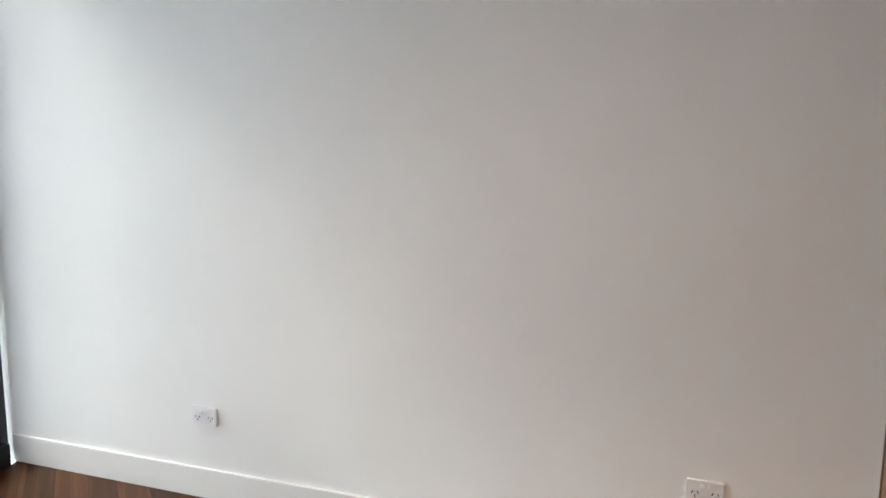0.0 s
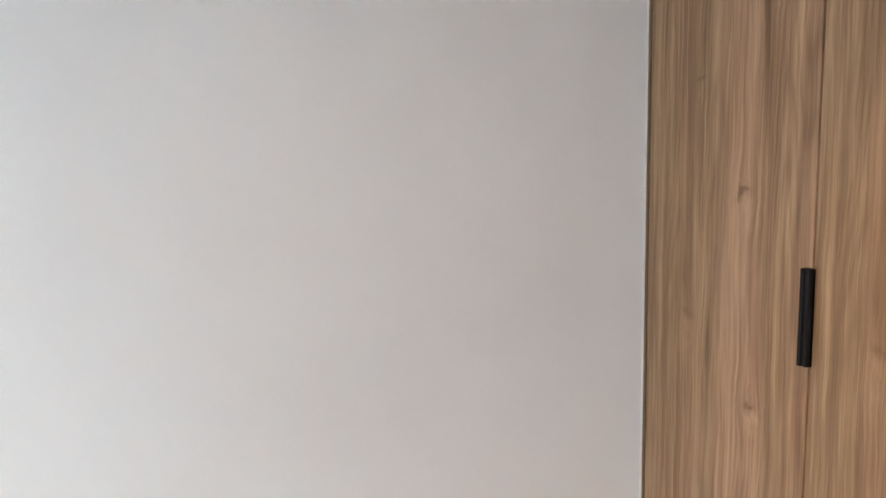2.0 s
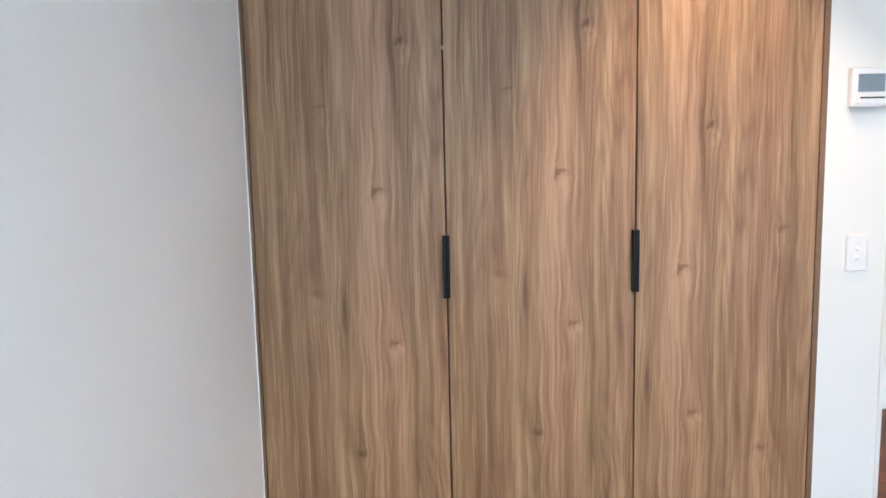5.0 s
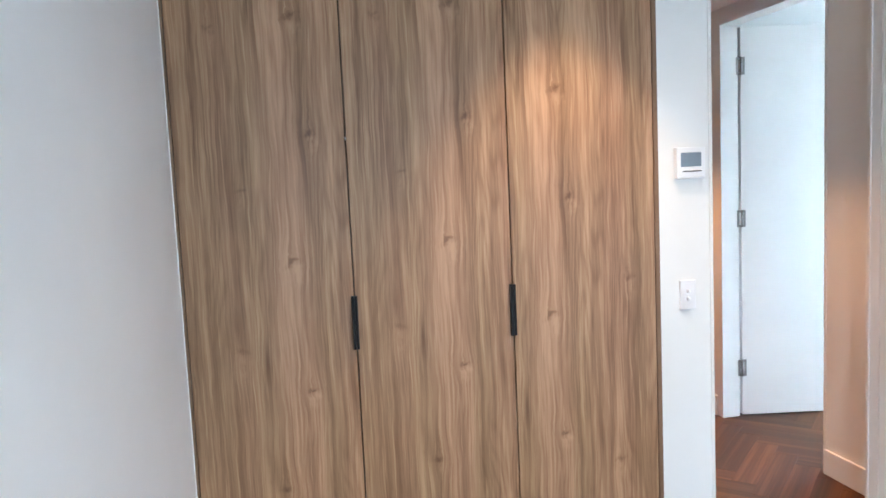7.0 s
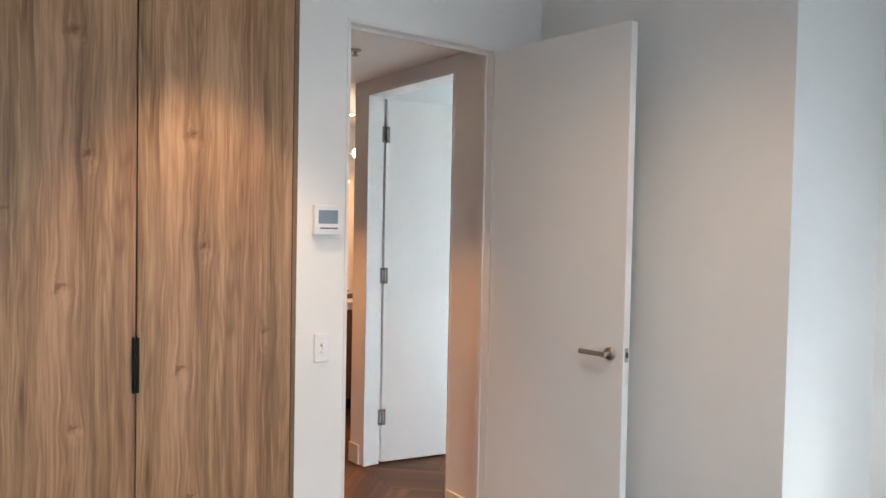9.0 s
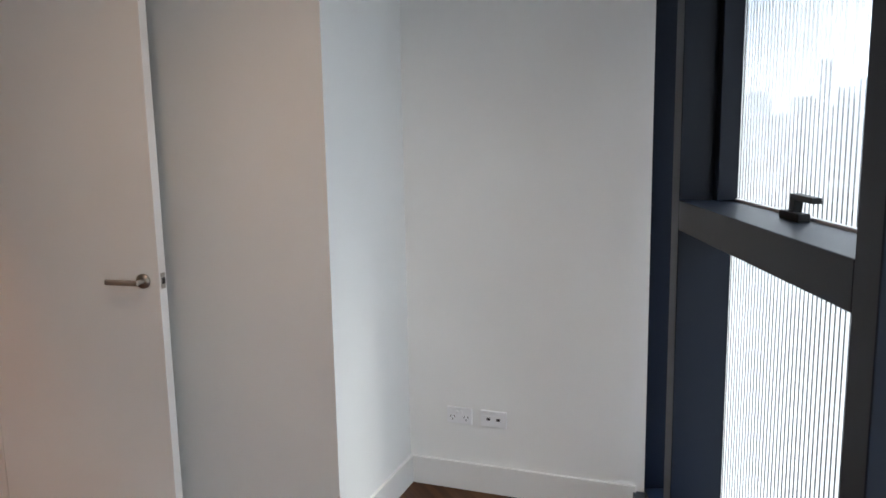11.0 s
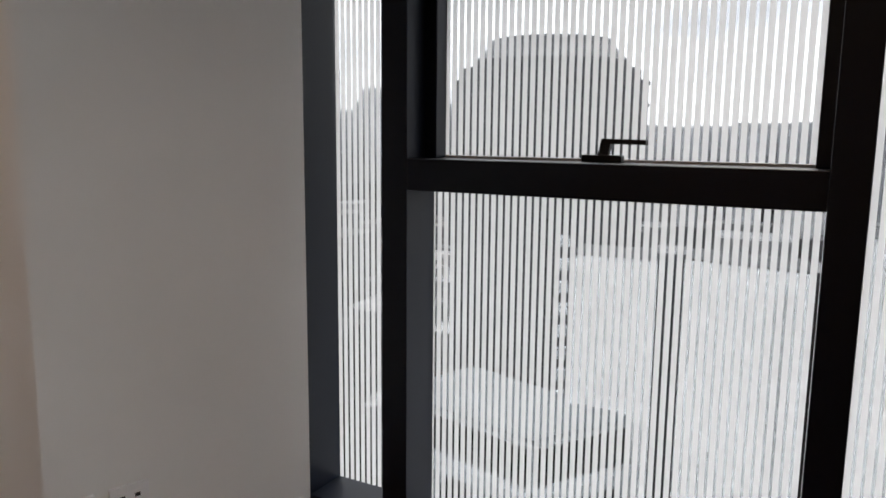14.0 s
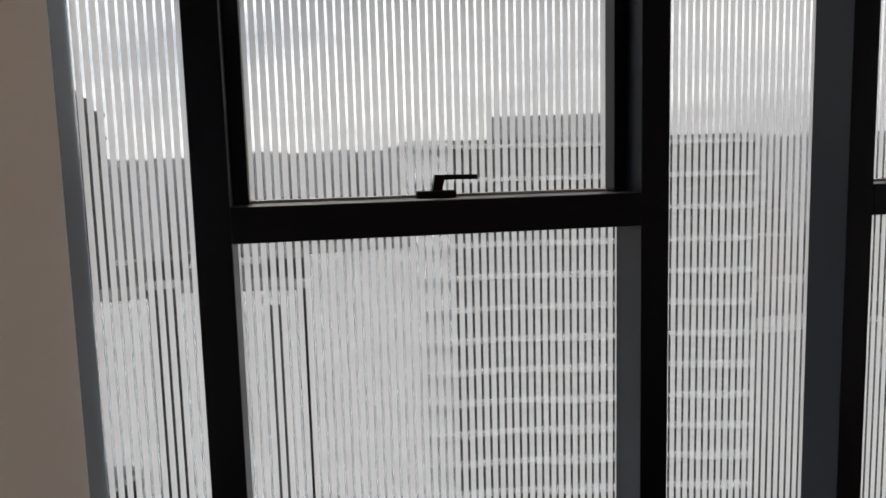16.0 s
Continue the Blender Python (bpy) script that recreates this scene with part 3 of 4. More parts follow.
for i, (a, b) in enumerate(bays):
    if i in (1, 3):
        tr = wbox("transom", a, -0.186, 1.232, b, 0.0, 1.330)
        # opening sash above the transom
        wbox("sash_stile", a, -0.186, 1.330, a + 0.042, -0.11, HEAD)
        wbox("sash_stile", b - 0.036, -0.186, 1.330, b, -0.11, HEAD)
        # pale grey stands in for daylight on the transom's aluminium top
        wbox("sash_rail", a + 0.042, -0.186, 1.330, b - 0.036, -0.165, 1.338, M_PLASTIC_GREY, bevel=0.001, label="pale grey bead for the daylit transom top")
        pane(a, b, 0.122, 1.232)
        pane(a + 0.042, b - 0.036, 1.338, HEAD)
    else:
        pane(a, b, 0.122, HEAD)

# casement handle on the transom
for s_off in (-0.004, 1.934):
    h = wbox("window_handle", 0.923 + s_off, -0.150, 1.330, 1.040 + s_off, -0.120, 1.351, M_BLACK, 0.002, label="black lever window handle")
    bm = bmesh.new()
    pts = [(0.970, 1.351), (0.999, 1.351), (1.006, 1.382), (1.105, 1.381), (1.105, 1.395), (0.979, 1.397)]
    lo = [bm.verts.new((x + s_off, -0.146, z)) for x, z in pts]
    hi = [bm.verts.new((x + s_off, -0.124, z)) for x, z in pts]
    bm.faces.new(lo[::-1])
    bm.faces.new(hi)
    for i in range(len(pts)):
        j = (i + 1) % len(pts)
        bm.faces.new((lo[i], lo[j], hi[j], hi[i]))
    part("lever", bm, M_BLACK, h)

# ---- hall ----
XH = 2.95
bm = box_bm(XH, DW, 0, XH + 0.11, 0.53, 2.415)
box_bm(XH, DW, 2.415, XH + 0.11, 1.62, HALL_CEIL + 0.1, bm=bm)
box_bm(XH, 1.455, 0, XH + 0.11, 1.62, 2.415, bm=bm)
solid("wall_hall_east", bm, M_WALL, "off-white hall wall with an open doorway")
# never in view; the dark timber is made up to soak up bounced light
solid("wall_hall_west", box_bm(1.79, DW, 0, 1.87, 4.30, HALL_CEIL + 0.25), M_DARKWOOD, "unseen hall wall, darkened to cut bounced light")
solid("ceiling_hall", box_bm(1.87, DW, HALL_CEIL, XH, 1.62, HALL_CEIL + 0.15), M_CEIL, "flat white hall ceiling", "ceiling")
skirting("baseboard_hall", XH - 0.014, DW, XH, 0.53)
skirting("baseboard_pier", XH - 0.014, 1.50, XH, 1.62)
lin2 = thing("door_frame_hall", pose(0, 0, 0), "white painted frame round the hall side doorway", "door frame", kind="structure")
part("jamb", box_bm(XH - 0.004, 1.44, 0, XH + 0.114, 1.455, 2.40, bevel=0.002), M_TRIM, lin2)
part("jamb", box_bm(XH - 0.004, 0.53, 0, XH + 0.114, 0.545, 2.40, bevel=0.002), M_TRIM, lin2)
part("head", box_bm(XH - 0.004, 0.53, 2.40, XH + 0.114, 1.455, 2.415, bevel=0.002), M_TRIM, lin2)
door_leaf("side_room_door", pose(3.075, 1.432, 0, 0, 0, -11), 0.82, "white flush door opened into a daylit side room",
          handle=False, height=2.39, hinges=(2.161, 1.243, 0.311))

# side room behind the hall door
bm = box_bm(XH + 0.11, 1.50, 0, 6.4, 1.62, 2.75)
solid("wall_side_north", bm, M_WALL, "off-white wall of the side room")
bm = box_bm(5.4, 0.2, 0, 5.5, 0.50, 2.75)
box_bm(5.4, 1.42, 0, 5.5, 1.5, 2.75, bm=bm)
box_bm(5.4, 0.50, 0, 5.5, 1.42, 0.2, bm=bm)
box_bm(5.4, 0.50, 2.3, 5.5, 1.42, 2.75, bm=bm)
solid("wall_side_east", bm, M_WALL, "off-white wall with a tall window opening")
solid("ceiling_side", box_bm(XH + 0.11, 0.2, 2.6, 5.5, 1.5, 2.75), M_CEIL, "white ceiling of the side room", "ceiling")
solid("wall_side_south", box_bm(3.95, 0.1, 0, 5.5, 0.2, 2.75), M_WALL, "off-white wall of the side room")

# ---- kitchen beyond the hall ----
solid("wall_kitchen_north", box_bm(1.70, 4.30, 0, 6.5, 4.42, 2.75), M_WALL, "off-white kitchen wall in warm light")
solid("wall_kitchen_east", box_bm(6.4, 1.62, 0, 6.5, 4.42, 2.75), M_WALL, "off-white kitchen wall")
solid("ceiling_kitchen", box_bm(1.70, 1.62, 2.62, 6.5, 4.42, 2.75), M_CEIL, "white kitchen ceiling in warm light", "ceiling")


def cabinet(x0, x1):
    """A base cabinet unit seen from its finished back, with a recessed kick."""
    c = thing("kitchen_cabinet", pose(0, 0, 0), "dark-stained timber kitchen island cabinet", "cabinet", "kitchen cabinets")
    part("body", box_bm(x0, 2.78, 0.10, x1, 3.38, 0.862), M_DARKWOOD, c)
    part("front_panel", box_bm(x0 + 0.002, 2.758, 0.11, x1 - 0.002, 2.779, 0.856, bevel=0.002), M_DARKWOOD, c)
    part("kickboard", box_bm(x0, 2.84, 0.0, x1, 2.86, 0.10), M_BLACK, c, "black recessed kickboard")


for k in range(4):
    cabinet(3.30 + 0.6 * k, 3.90 + 0.6 * k)
tagged(new("kitchen_benchtop", mesh_of("kitchen_benchtop", box_bm(3.27, 2.735, 0.862, 5.72, 3.40, 0.925, bevel=0.004), M_STONE)),
       "pale stone benchtop on the kitchen island", "benchtop")


def curve_tube(name, pts, r, material, parent, label="", res=10):
    cu = bpy.data.curves.new(name, "CURVE")
    cu.dimensions, cu.bevel_depth, cu.bevel_resolution = "3D", r, 4
    sp = cu.splines.new("POLY")
    sp.points.add(len(pts) - 1)
    for p, c in zip(sp.points, pts):
        p.co = (*c, 1)
    tmp = bpy.data.objects.new(name, cu)
    me = bpy.data.meshes.new_from_object(tmp)
    bpy.data.objects.remove(tmp)
    me.name = name
    me.materials.clear()
    me.materials.append(material)
    for p in me.polygons:
        p.use_smooth = True
    ob = new(name, me)
    ob.parent = parent
    return tagged(ob, label)


tap = thing("kitchen_tap", pose(3.745, 3.22, 0.925), "matt black gooseneck kitchen mixer tap", "tap")
part("base", cyl_bm((0, 0, 0), (0, 0, 0.05), 0.024, 20), M_BLACK, tap, smooth=True)
neck = [(0, 0, 0.05), (0, 0, 0.22)] + [(-0.06 + 0.06 * math.cos(a), 0, 0.22 + 0.06 * math.sin(a)) for a in np.linspace(0.2, math.pi, 10)] + [(-0.12, 0, 0.16)]
curve_tube("spout", neck, 0.010, M_BLACK, tap)
part("handle", cyl_bm((0, 0, 0.035), (0.055, -0.01, 0.05), 0.007, 12), M_BLACK, tap, smooth=True)
tray = tagged(new("sink_tray", mesh_of("sink_tray", box_bm(3.60, 3.02, 0.9255, 3.98, 3.34, 0.933, bevel=0.003), M_BLACK)), "black drainer tray on the stone benchtop", "tray")

# branching pendant over the island
PX, PY = 3.66, 3.05
pend = thing("pendant_lamp", pose(PX, PY, 2.62), "black branching pendant with lit opal glass globes", "pendant lamp")
part("canopy", box_bm(-0.16, -0.03, -0.05, -0.08, 0.03, 0.0, bevel=0.004), M_BLACK, pend)
part("stem", cyl_bm((-0.12, 0, -0.045), (-0.12, 0, -0.70), 0.006, 12), M_BLACK, pend, smooth=True)
part("arm", cyl_bm((-0.43, 0, -0.44), (0.08, 0, -0.42), 0.010, 12), M_BLACK, pend, smooth=True)
part("arm", cyl_bm((-0.12, 0, -0.675), (-0.02, 0, -0.675), 0.007, 12), M_BLACK, pend, smooth=True)
for gx, gz, gr in ((-0.04, -0.675, 0.07), (-0.50, -0.42, 0.07), (0.125, -0.42, 0.05)):
    bm = bmesh.new()
    bmesh.ops.create_uvsphere(bm, u_segments=28, v_segments=18, radius=gr, matrix=Matrix.Translation((gx, 0, gz)))
    part("globe", bm, M_GLOBE, pend, "lit opal glass globe", True)


# ---- recessed downlights and a sprinkler ----
def downlight(x, y, z):
    d = thing("downlight", pose(x, y, z), "white recessed round ceiling downlight, inferred or added unseen, switched on", "downlight", "ceiling downlights")
    bm = bmesh.new()
    n_ = 32
    rings = [(0.048, 0.0), (0.047, -0.004), (0.036, -0.005), (0.034, 0.0)]
    vs = [[bm.verts.new((r * math.cos(2 * math.pi * i / n_), r * math.sin(2 * math.pi * i / n_), h)) for i in range(n_)] for r, h in rings]
    for a_, b_ in zip(vs, vs[1:]):
        for i in range(n_):
            bm.faces.new((a_[i], a_[(i + 1) % n_], b_[(i + 1) % n_], b_[i]))
    part("trim_ring", bm, M_PLASTIC, d, smooth=True)
    part("diffuser", cyl_bm((0, 0, -0.0005), (0, 0, -0.002), 0.033, 28), M_LED, d, "glowing warm lens")


# second bedroom, second hall and both kitchen fittings are added with their lamps
for x, y, z in ((1.40, -0.42, CEIL), (1.95, -1.40, CEIL), (2.43, 0.38, HALL_CEIL), (2.35, 1.45, HALL_CEIL), (4.0, 3.55, 2.62), (2.6, 3.3, 2.62)):
    downlight(x, y, z)

spk = thing("sprinkler", pose(2.475, 0.785, HALL_CEIL), "small chrome fire sprinkler under the hall ceiling", "sprinkler")
part("escutcheon", cyl_bm((0, 0, 0), (0, 0, -0.008), 0.034, 24, r2=0.028), M_STEEL, spk, smooth=True)
part("body", cyl_bm((0, 0, -0.008), (0, 0, -0.03), 0.009, 14), M_STEEL, spk, smooth=True)
part("deflector", cyl_bm((0, 0, -0.03), (0, 0, -0.033), 0.018, 20), M_STEEL, spk, smooth=True)

# ---- city outside ----
EYE0 = Vector((1.7, -1.0, 1.42))
GROUND = -62.0


def bearing(az, dist):
    return EYE0.xy + dist * Vector((math.cos(radians(az)), math.sin(radians(az))))


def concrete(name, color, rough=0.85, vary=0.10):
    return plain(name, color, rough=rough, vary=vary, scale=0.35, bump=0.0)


M_PALE = concrete("pale_render", (0.66, 0.665, 0.67))
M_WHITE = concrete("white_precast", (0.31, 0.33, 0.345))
M_SLAB = concrete("white_balcony_edge", (0.50, 0.52, 0.54))
M_GREY = concrete("grey_concrete", (0.30, 0.30, 0.31))
M_DARK = concrete("dark_cladding", (0.045, 0.046, 0.053), rough=0.5)
M_PANE = plain("dark_window_glass", (0.012, 0.014, 0.017), rough=0.12, vary=0.2, scale=0.5, bump=0)
M_ROOFDARK = concrete("dark_roof_membrane", (0.05, 0.052, 0.055))
M_TINT = concrete("grey_tinted_glazing", (0.085, 0.09, 0.098), rough=0.35)
M_ROOF = concrete("roof_membrane", (0.125, 0.14, 0.15))

m, n, l, b = mat("city_ground")
co = n.new("ShaderNodeTexCoord")
no = node(n, "ShaderNodeTexVoronoi", Scale=0.02)
no2 = node(n, "ShaderNodeTexNoise", Scale=0.06, Detail=6)
l.new(co.outputs["Object"], no.inputs["Vector"])
l.new(co.outputs["Object"], no2.inputs["Vector"])
r1 = ramp(n, [(0.2, (0.035, 0.035, 0.037)), (0.5, (0.04, 0.05, 0.032)), (0.8, (0.08, 0.08, 0.08))])
l.new(no2.outputs["Fac"], r1.inputs["Fac"])
l.new(r1.outputs["Color"], b.inputs["Base Color"])
b.inputs["Roughness"].default_value = 0.95
M_GROUND = m
m, n, l, b = mat("city_blocks")
geo = n.new("ShaderNodeNewGeometry")
r1 = ramp(n, [(0.0, (0.06, 0.06, 0.065)), (0.4, (0.11, 0.11, 0.11)), (0.65, (0.18, 0.18, 0.185)), (0.85, (0.14, 0.10, 0.08)), (0.93, (0.32, 0.33, 0.34)), (1.0, (0.40, 0.40, 0.40))])
l.new(geo.outputs["Random Per Island"], r1.inputs["Fac"])
l.new(r1.outputs["Color"], b.inputs["Base Color"])
b.inputs["Roughness"].default_value = 0.9
M_BLOCKS = m
# distance haze is put into this paler base colour
M_FAR = concrete("haze_lightened_towers", (0.34, 0.345, 0.36))

solid("ground", box_bm(-3500, -3500, GROUND - 1, 3500, 3500, GROUND), M_GROUND, "far city ground of streets and green", "ground")


def prism(bm, corners, z0, z1):
    lo = [bm.verts.new((*c, z0)) for c in corners]
    hi = [bm.verts.new((*c, z1)) for c in corners]
    bm.faces.new(hi)
    bm.faces.new(lo[::-1])
    k = len(corners)
    for i in range(k):
        bm.faces.new((lo[i], lo[(i + 1) % k], hi[(i + 1) % k], hi[i]))
    return bm


def slab_on(bm, p, q, u0, u1, z0, z1, out, back=0.0):
    """A thin block on the face from p to q, between fractions u0 and u1."""
    d = (q - p)
    nrm = Vector((d.y, -d.x)).normalized()
    if nrm.dot(EYE0.xy - p) < 0:
        nrm = -nrm
    a, c = p + u0 * d, p + u1 * d
    return prism(bm, [a - back * nrm, c - back * nrm, c + out * nrm, a + out * nrm], z0, z1)


def windows_on(house, p, q, spans, rows, out=0.06):
    for z0, z1 in rows:
        for u0, u1 in spans:
            w = part("window", slab_on(bmesh.new(), p, q, u0, u1, z0, z1, out), M_PANE, house)
            part("sill", slab_on(bmesh.new(), p, q, u0 - 0.002, u1 + 0.002, z0 - 0.12, z0 - 0.02, out + 0.12), M_PALE, w)


# pale apartment slab with grouped windows
fr, fl, br = bearing(-34.4, 76), bearing(-21.3, 68.5), bearing(-26.6, 104)
fl2 = fr + 1.35 * (fl - fr)
hs = thing("apartment_slab", pose(0, 0, 0), "pale rendered apartment slab with rows of dark windows", "building")
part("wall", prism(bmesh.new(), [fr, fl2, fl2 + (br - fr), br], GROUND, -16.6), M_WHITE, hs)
part("roof", prism(bmesh.new(), [fr, fl2, fl2 + (br - fr), br], -16.6, -16.3), M_ROOF, hs)
rows = [(-19.85 - 3.1 * i, -18.2 - 3.1 * i) for i in range(14)]
group = [(0.375 + 0.058 * i, 0.375 + 0.058 * i + 0.05) for i in range(4)]
windows_on(hs, fr, fl2, group + [(0.70 + 0.058 * i, 0.75 + 0.058 * i) for i in range(4)], rows)
windows_on(hs, fr, fl2, [(0.087 + 0.057 * i, 0.137 + 0.057 * i) for i in range(3)], rows[:1])
windows_on(hs, fr, fl2, [(0.040, 0.088), (0.244, 0.276)], rows[1:])
for z0, z1 in rows[1:]:
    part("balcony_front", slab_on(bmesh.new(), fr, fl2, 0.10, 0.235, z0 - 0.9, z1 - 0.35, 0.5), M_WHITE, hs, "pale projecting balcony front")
part("parapet", slab_on(bmesh.new(), fr, fl2, 0.0, 1.0, -16.3, -15.9, 0.0, 0.3), M_SLAB, hs, "white parapet edge")
part("parapet", slab_on(bmesh.new(), fr, br, 0.0, 1.0, -16.3, -15.9, 0.3), M_SLAB, hs, "white parapet edge")
for k in range(1, 13):
    part("floor_joint", slab_on(bmesh.new(), fr, fl2, 0.0, 1.0, -18.1 - 3.1 * k, -17.98 - 3.1 * k, 0.03), M_GREY, hs)
bm = bmesh.new()
for k in range(26):
    c = fr + random.uniform(0.15, 0.85) * (fl2 - fr) + random.uniform(0.2, 0.8) * (br - fr)
    w_ = random.uniform(0.6, 2.0)
    prism(bm, [c + Vector(v) * w_ for v in ((-1, -1), (1, -1), (1, 1), (-1, 1))], -16.3, -16.3 + random.uniform(0.5, 1.8))
part("roof_plant", bm, M_GREY, hs, "grey roof plant boxes")

# dark rounded tower
tw = thing("round_tower", pose(*bearing(-51.9, 122), 0), "tall dark rounded glass tower with stepped crown", "building")
bm = bmesh.new()
prof = [(15.2, GROUND), (15.2, 9.6), (14.0, 9.7), (14.0, 11.4), (12.2, 11.5), (12.2, 12.6), (10.2, 14.6), (9.4, 15.9), (3.0, 16.1)]
rings = [[bm.verts.new((r * math.cos(2 * math.pi * i / 48), r * math.sin(2 * math.pi * i / 48), z)) for i in range(48)] for r, z in prof]
for a_, b_ in zip(rings, rings[1:]):
    for i in range(48):
        bm.faces.new((a_[i], a_[(i + 1) % 48], b_[(i + 1) % 48], b_[i]))
bm.faces.new(rings[-1])
part("wall", bm, M_DARK, tw)
for k in range(20):
    z = 9.2 - 3.3 * k
    bm = bmesh.new()
    vs = [[bm.verts.new((r * math.cos(2 * math.pi * i / 48), r * math.sin(2 * math.pi * i / 48), zz)) for i in range(48)] for r, zz in ((15.1, z), (15.45, z), (15.45, z + 0.3), (15.1, z + 0.3))]
    for a_, b_ in zip(vs, vs[1:]):
        for i in range(48):
            bm.faces.new((a_[i], a_[(i + 1) % 48], b_[(i + 1) % 48], b_[i]))
    part("floor_band", bm, M_DARK, tw)
# a column of small white balconies, one to a storey, low on the tower
for k in range(13):
    d = Vector((math.cos(radians(138)), math.sin(radians(138))))
    e = Vector((-d.y, d.x))
    z = -14.5 - 3.3 * k
    bm = prism(bmesh.new(), [d * 15.0 - e * 0.9, d * 15.0 + e * 0.9, d * 16.2 + e * 0.7, d * 16.2 - e * 0.7], z, z + 1.6)
    part("balcony", bm, M_SLAB, tw, "small white balcony")

# pale blank-walled neighbours with a dark recess between
nb_ = thing("pale_block", pose(0, 0, 0), "large pale blank-walled apartment block with dark recesses", "building")
for az0, az1, d0, d1, top in ((-54.2, -60.4, 51, 50, -6.75), (-62.3, -71.0, 49, 47, -6.4), (-71.8, -80.5, 47, 49, -4.2)):
    p, q = bearing(az0, d0), bearing(az1, d1)
    far = 5 * ((p + q) / 2 - EYE0.xy).normalized()
    part("wall", prism(bmesh.new(), [p, q, q + far, p + far], GROUND, top), M_PALE, nb_)
    part("roof", prism(bmesh.new(), [p, q, q + far, p + far], top, top + 0.12), M_ROOFDARK, nb_, "dark flat roof")
for az0, az1, dist, top in ((-60.3, -62.4, 50.6, -6.3), (-70.9, -71.9, 49, -6.6), (-68.90, -69.08, 47.15, -7.3), (-69.50, -69.70, 47.05, -7.3)):
    p, q = bearing(az0, dist), bearing(az1, dist)
    far = 4 * ((p + q) / 2 - EYE0.xy).normalized()
    part("recess", prism(bmesh.new(), [p, q, q + far, p + far], GROUND, top), M_DARK, nb_, "dark glazed recess")

# low podium building with a flat roof and arches
pd = thing("podium_building", pose(0, 0, 0), "low pale building with flat roof, window band and arches", "building")
c1, c2, c3, c4 = bearing(-39.95, 53.0), bearing(-46.5, 58.6), bearing(-59.0, 49.5), bearing(-51.4, 44.0)
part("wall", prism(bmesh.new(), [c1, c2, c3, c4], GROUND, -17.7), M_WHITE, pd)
part("roof", prism(bmesh.new(), [c1, c2, c3, c4], -17.7, -17.4), M_ROOF, pd)
for p, q in ((c1, c4), (c4, c3)):
    part("window_band", slab_on(bmesh.new(), p, q, 0.03, 0.97, -20.6, -18.1, 0.08), M_PANE, pd, "dark ribbon window")
    part("ledge", slab_on(bmesh.new(), p, q, -0.01, 1.01, -21.6, -20.8, 0.9), M_WHITE, pd, "white projecting ledge")
    for k in range(3):
        d = q - p
        nrm = Vector((d.y, -d.x)).normalized()
        nrm = nrm if nrm.dot(EYE0.xy - p) > 0 else -nrm
        mid, half = p + (0.20 + 0.30 * k) * d, 0.105 * d
        bm = bmesh.new()
        out = [mid + half * t_ + nrm * 0.07 for t_ in (-1, 1)]
        vs = [bm.verts.new((*out[0], -32)), bm.verts.new((*out[1], -32))]
        for a_ in np.linspace(0, math.pi, 9):
            c = mid + half * math.cos(a_) + nrm * 0.07
            vs.append(bm.verts.new((*c, -23.6 + 1.5 * math.sin(a_))))
        f = bm.faces.new(vs)
        ex = bmesh.ops.extrude_face_region(bm, geom=[f])
        bmesh.ops.translate(bm, vec=(-0.3 * nrm.x, -0.3 * nrm.y, 0), verts=[v for v in ex["geom"] if isinstance(v, bmesh.types.BMVert)])
        part("arch", bm, M_PANE, pd, "dark arched opening")

# balcony tower
bt = thing("balcony_tower", pose(0, 0, 0), "apartment tower with white curved balcony slabs and dark glazing", "building")
p0, p1, p2 = bearing(-80.0, 70), bearing(-92.9, 72), bearing(-106.0, 77)
away = 20 * (p1 - EYE0.xy).normalized()
part("wall", prism(bmesh.new(), [p0, p1, p2, p2 + away, p0 + away], GROUND, 3.3), M_TINT, bt, "grey tinted glazed facade")
part("crown", prism(bmesh.new(), [bearing(-86.7, 73.5), bearing(-96.5, 74.5), bearing(-96.5, 84), bearing(-86.7, 84)], 3.3, 5.6), M_GREY, bt, "grey roof plant level")
for k in range(21):
    z = 2.45 - 3.1 * k
    bm = bmesh.new()
    pts = []
    for i in range(25):
        u = i / 24
        c = p0.lerp(p1, u * 2) if u < 0.5 else p1.lerp(p2, u * 2 - 1)
        toward = (EYE0.xy - c).normalized()
        pts.append(c + toward * (0.9 + 0.5 * math.sin(u * 15)))
    prism(bm, pts + [p2, p1, p0], z, z + 0.42)
    part("balcony_slab", bm, M_SLAB, bt, "white balcony slab edge")
# pale panel imitates sky reflected in the glazing at the left end
for u, wd in ((0.0, 0.16),):
    part("pier", slab_on(bmesh.new(), p0, p1, u, u + wd * 1.6, GROUND, 3.2, 0.5), M_PALE, bt, "pale panel for sky-reflecting glazing")
for u, wd in ((0.28, 0.02), (0.97, 0.03)):
    part("pier", slab_on(bmesh.new(), p1, p2, u, u + wd, GROUND, 3.2, 0.6), M_GREY, bt, "grey wall pier")

# low city, far ridge and skyline
rnd = random.Random(7)


def block(bm, az, dist, w, d, top, turn):
    c = bearing(az, dist)
    ca, sa = math.cos(turn), math.sin(turn)
    prism(bm, [c + Vector((ca * x - sa * y, sa * x + ca * y)) for x, y in ((-w, -d), (w, -d), (w, d), (-w, d))], GROUND, top)


bm = bmesh.new()
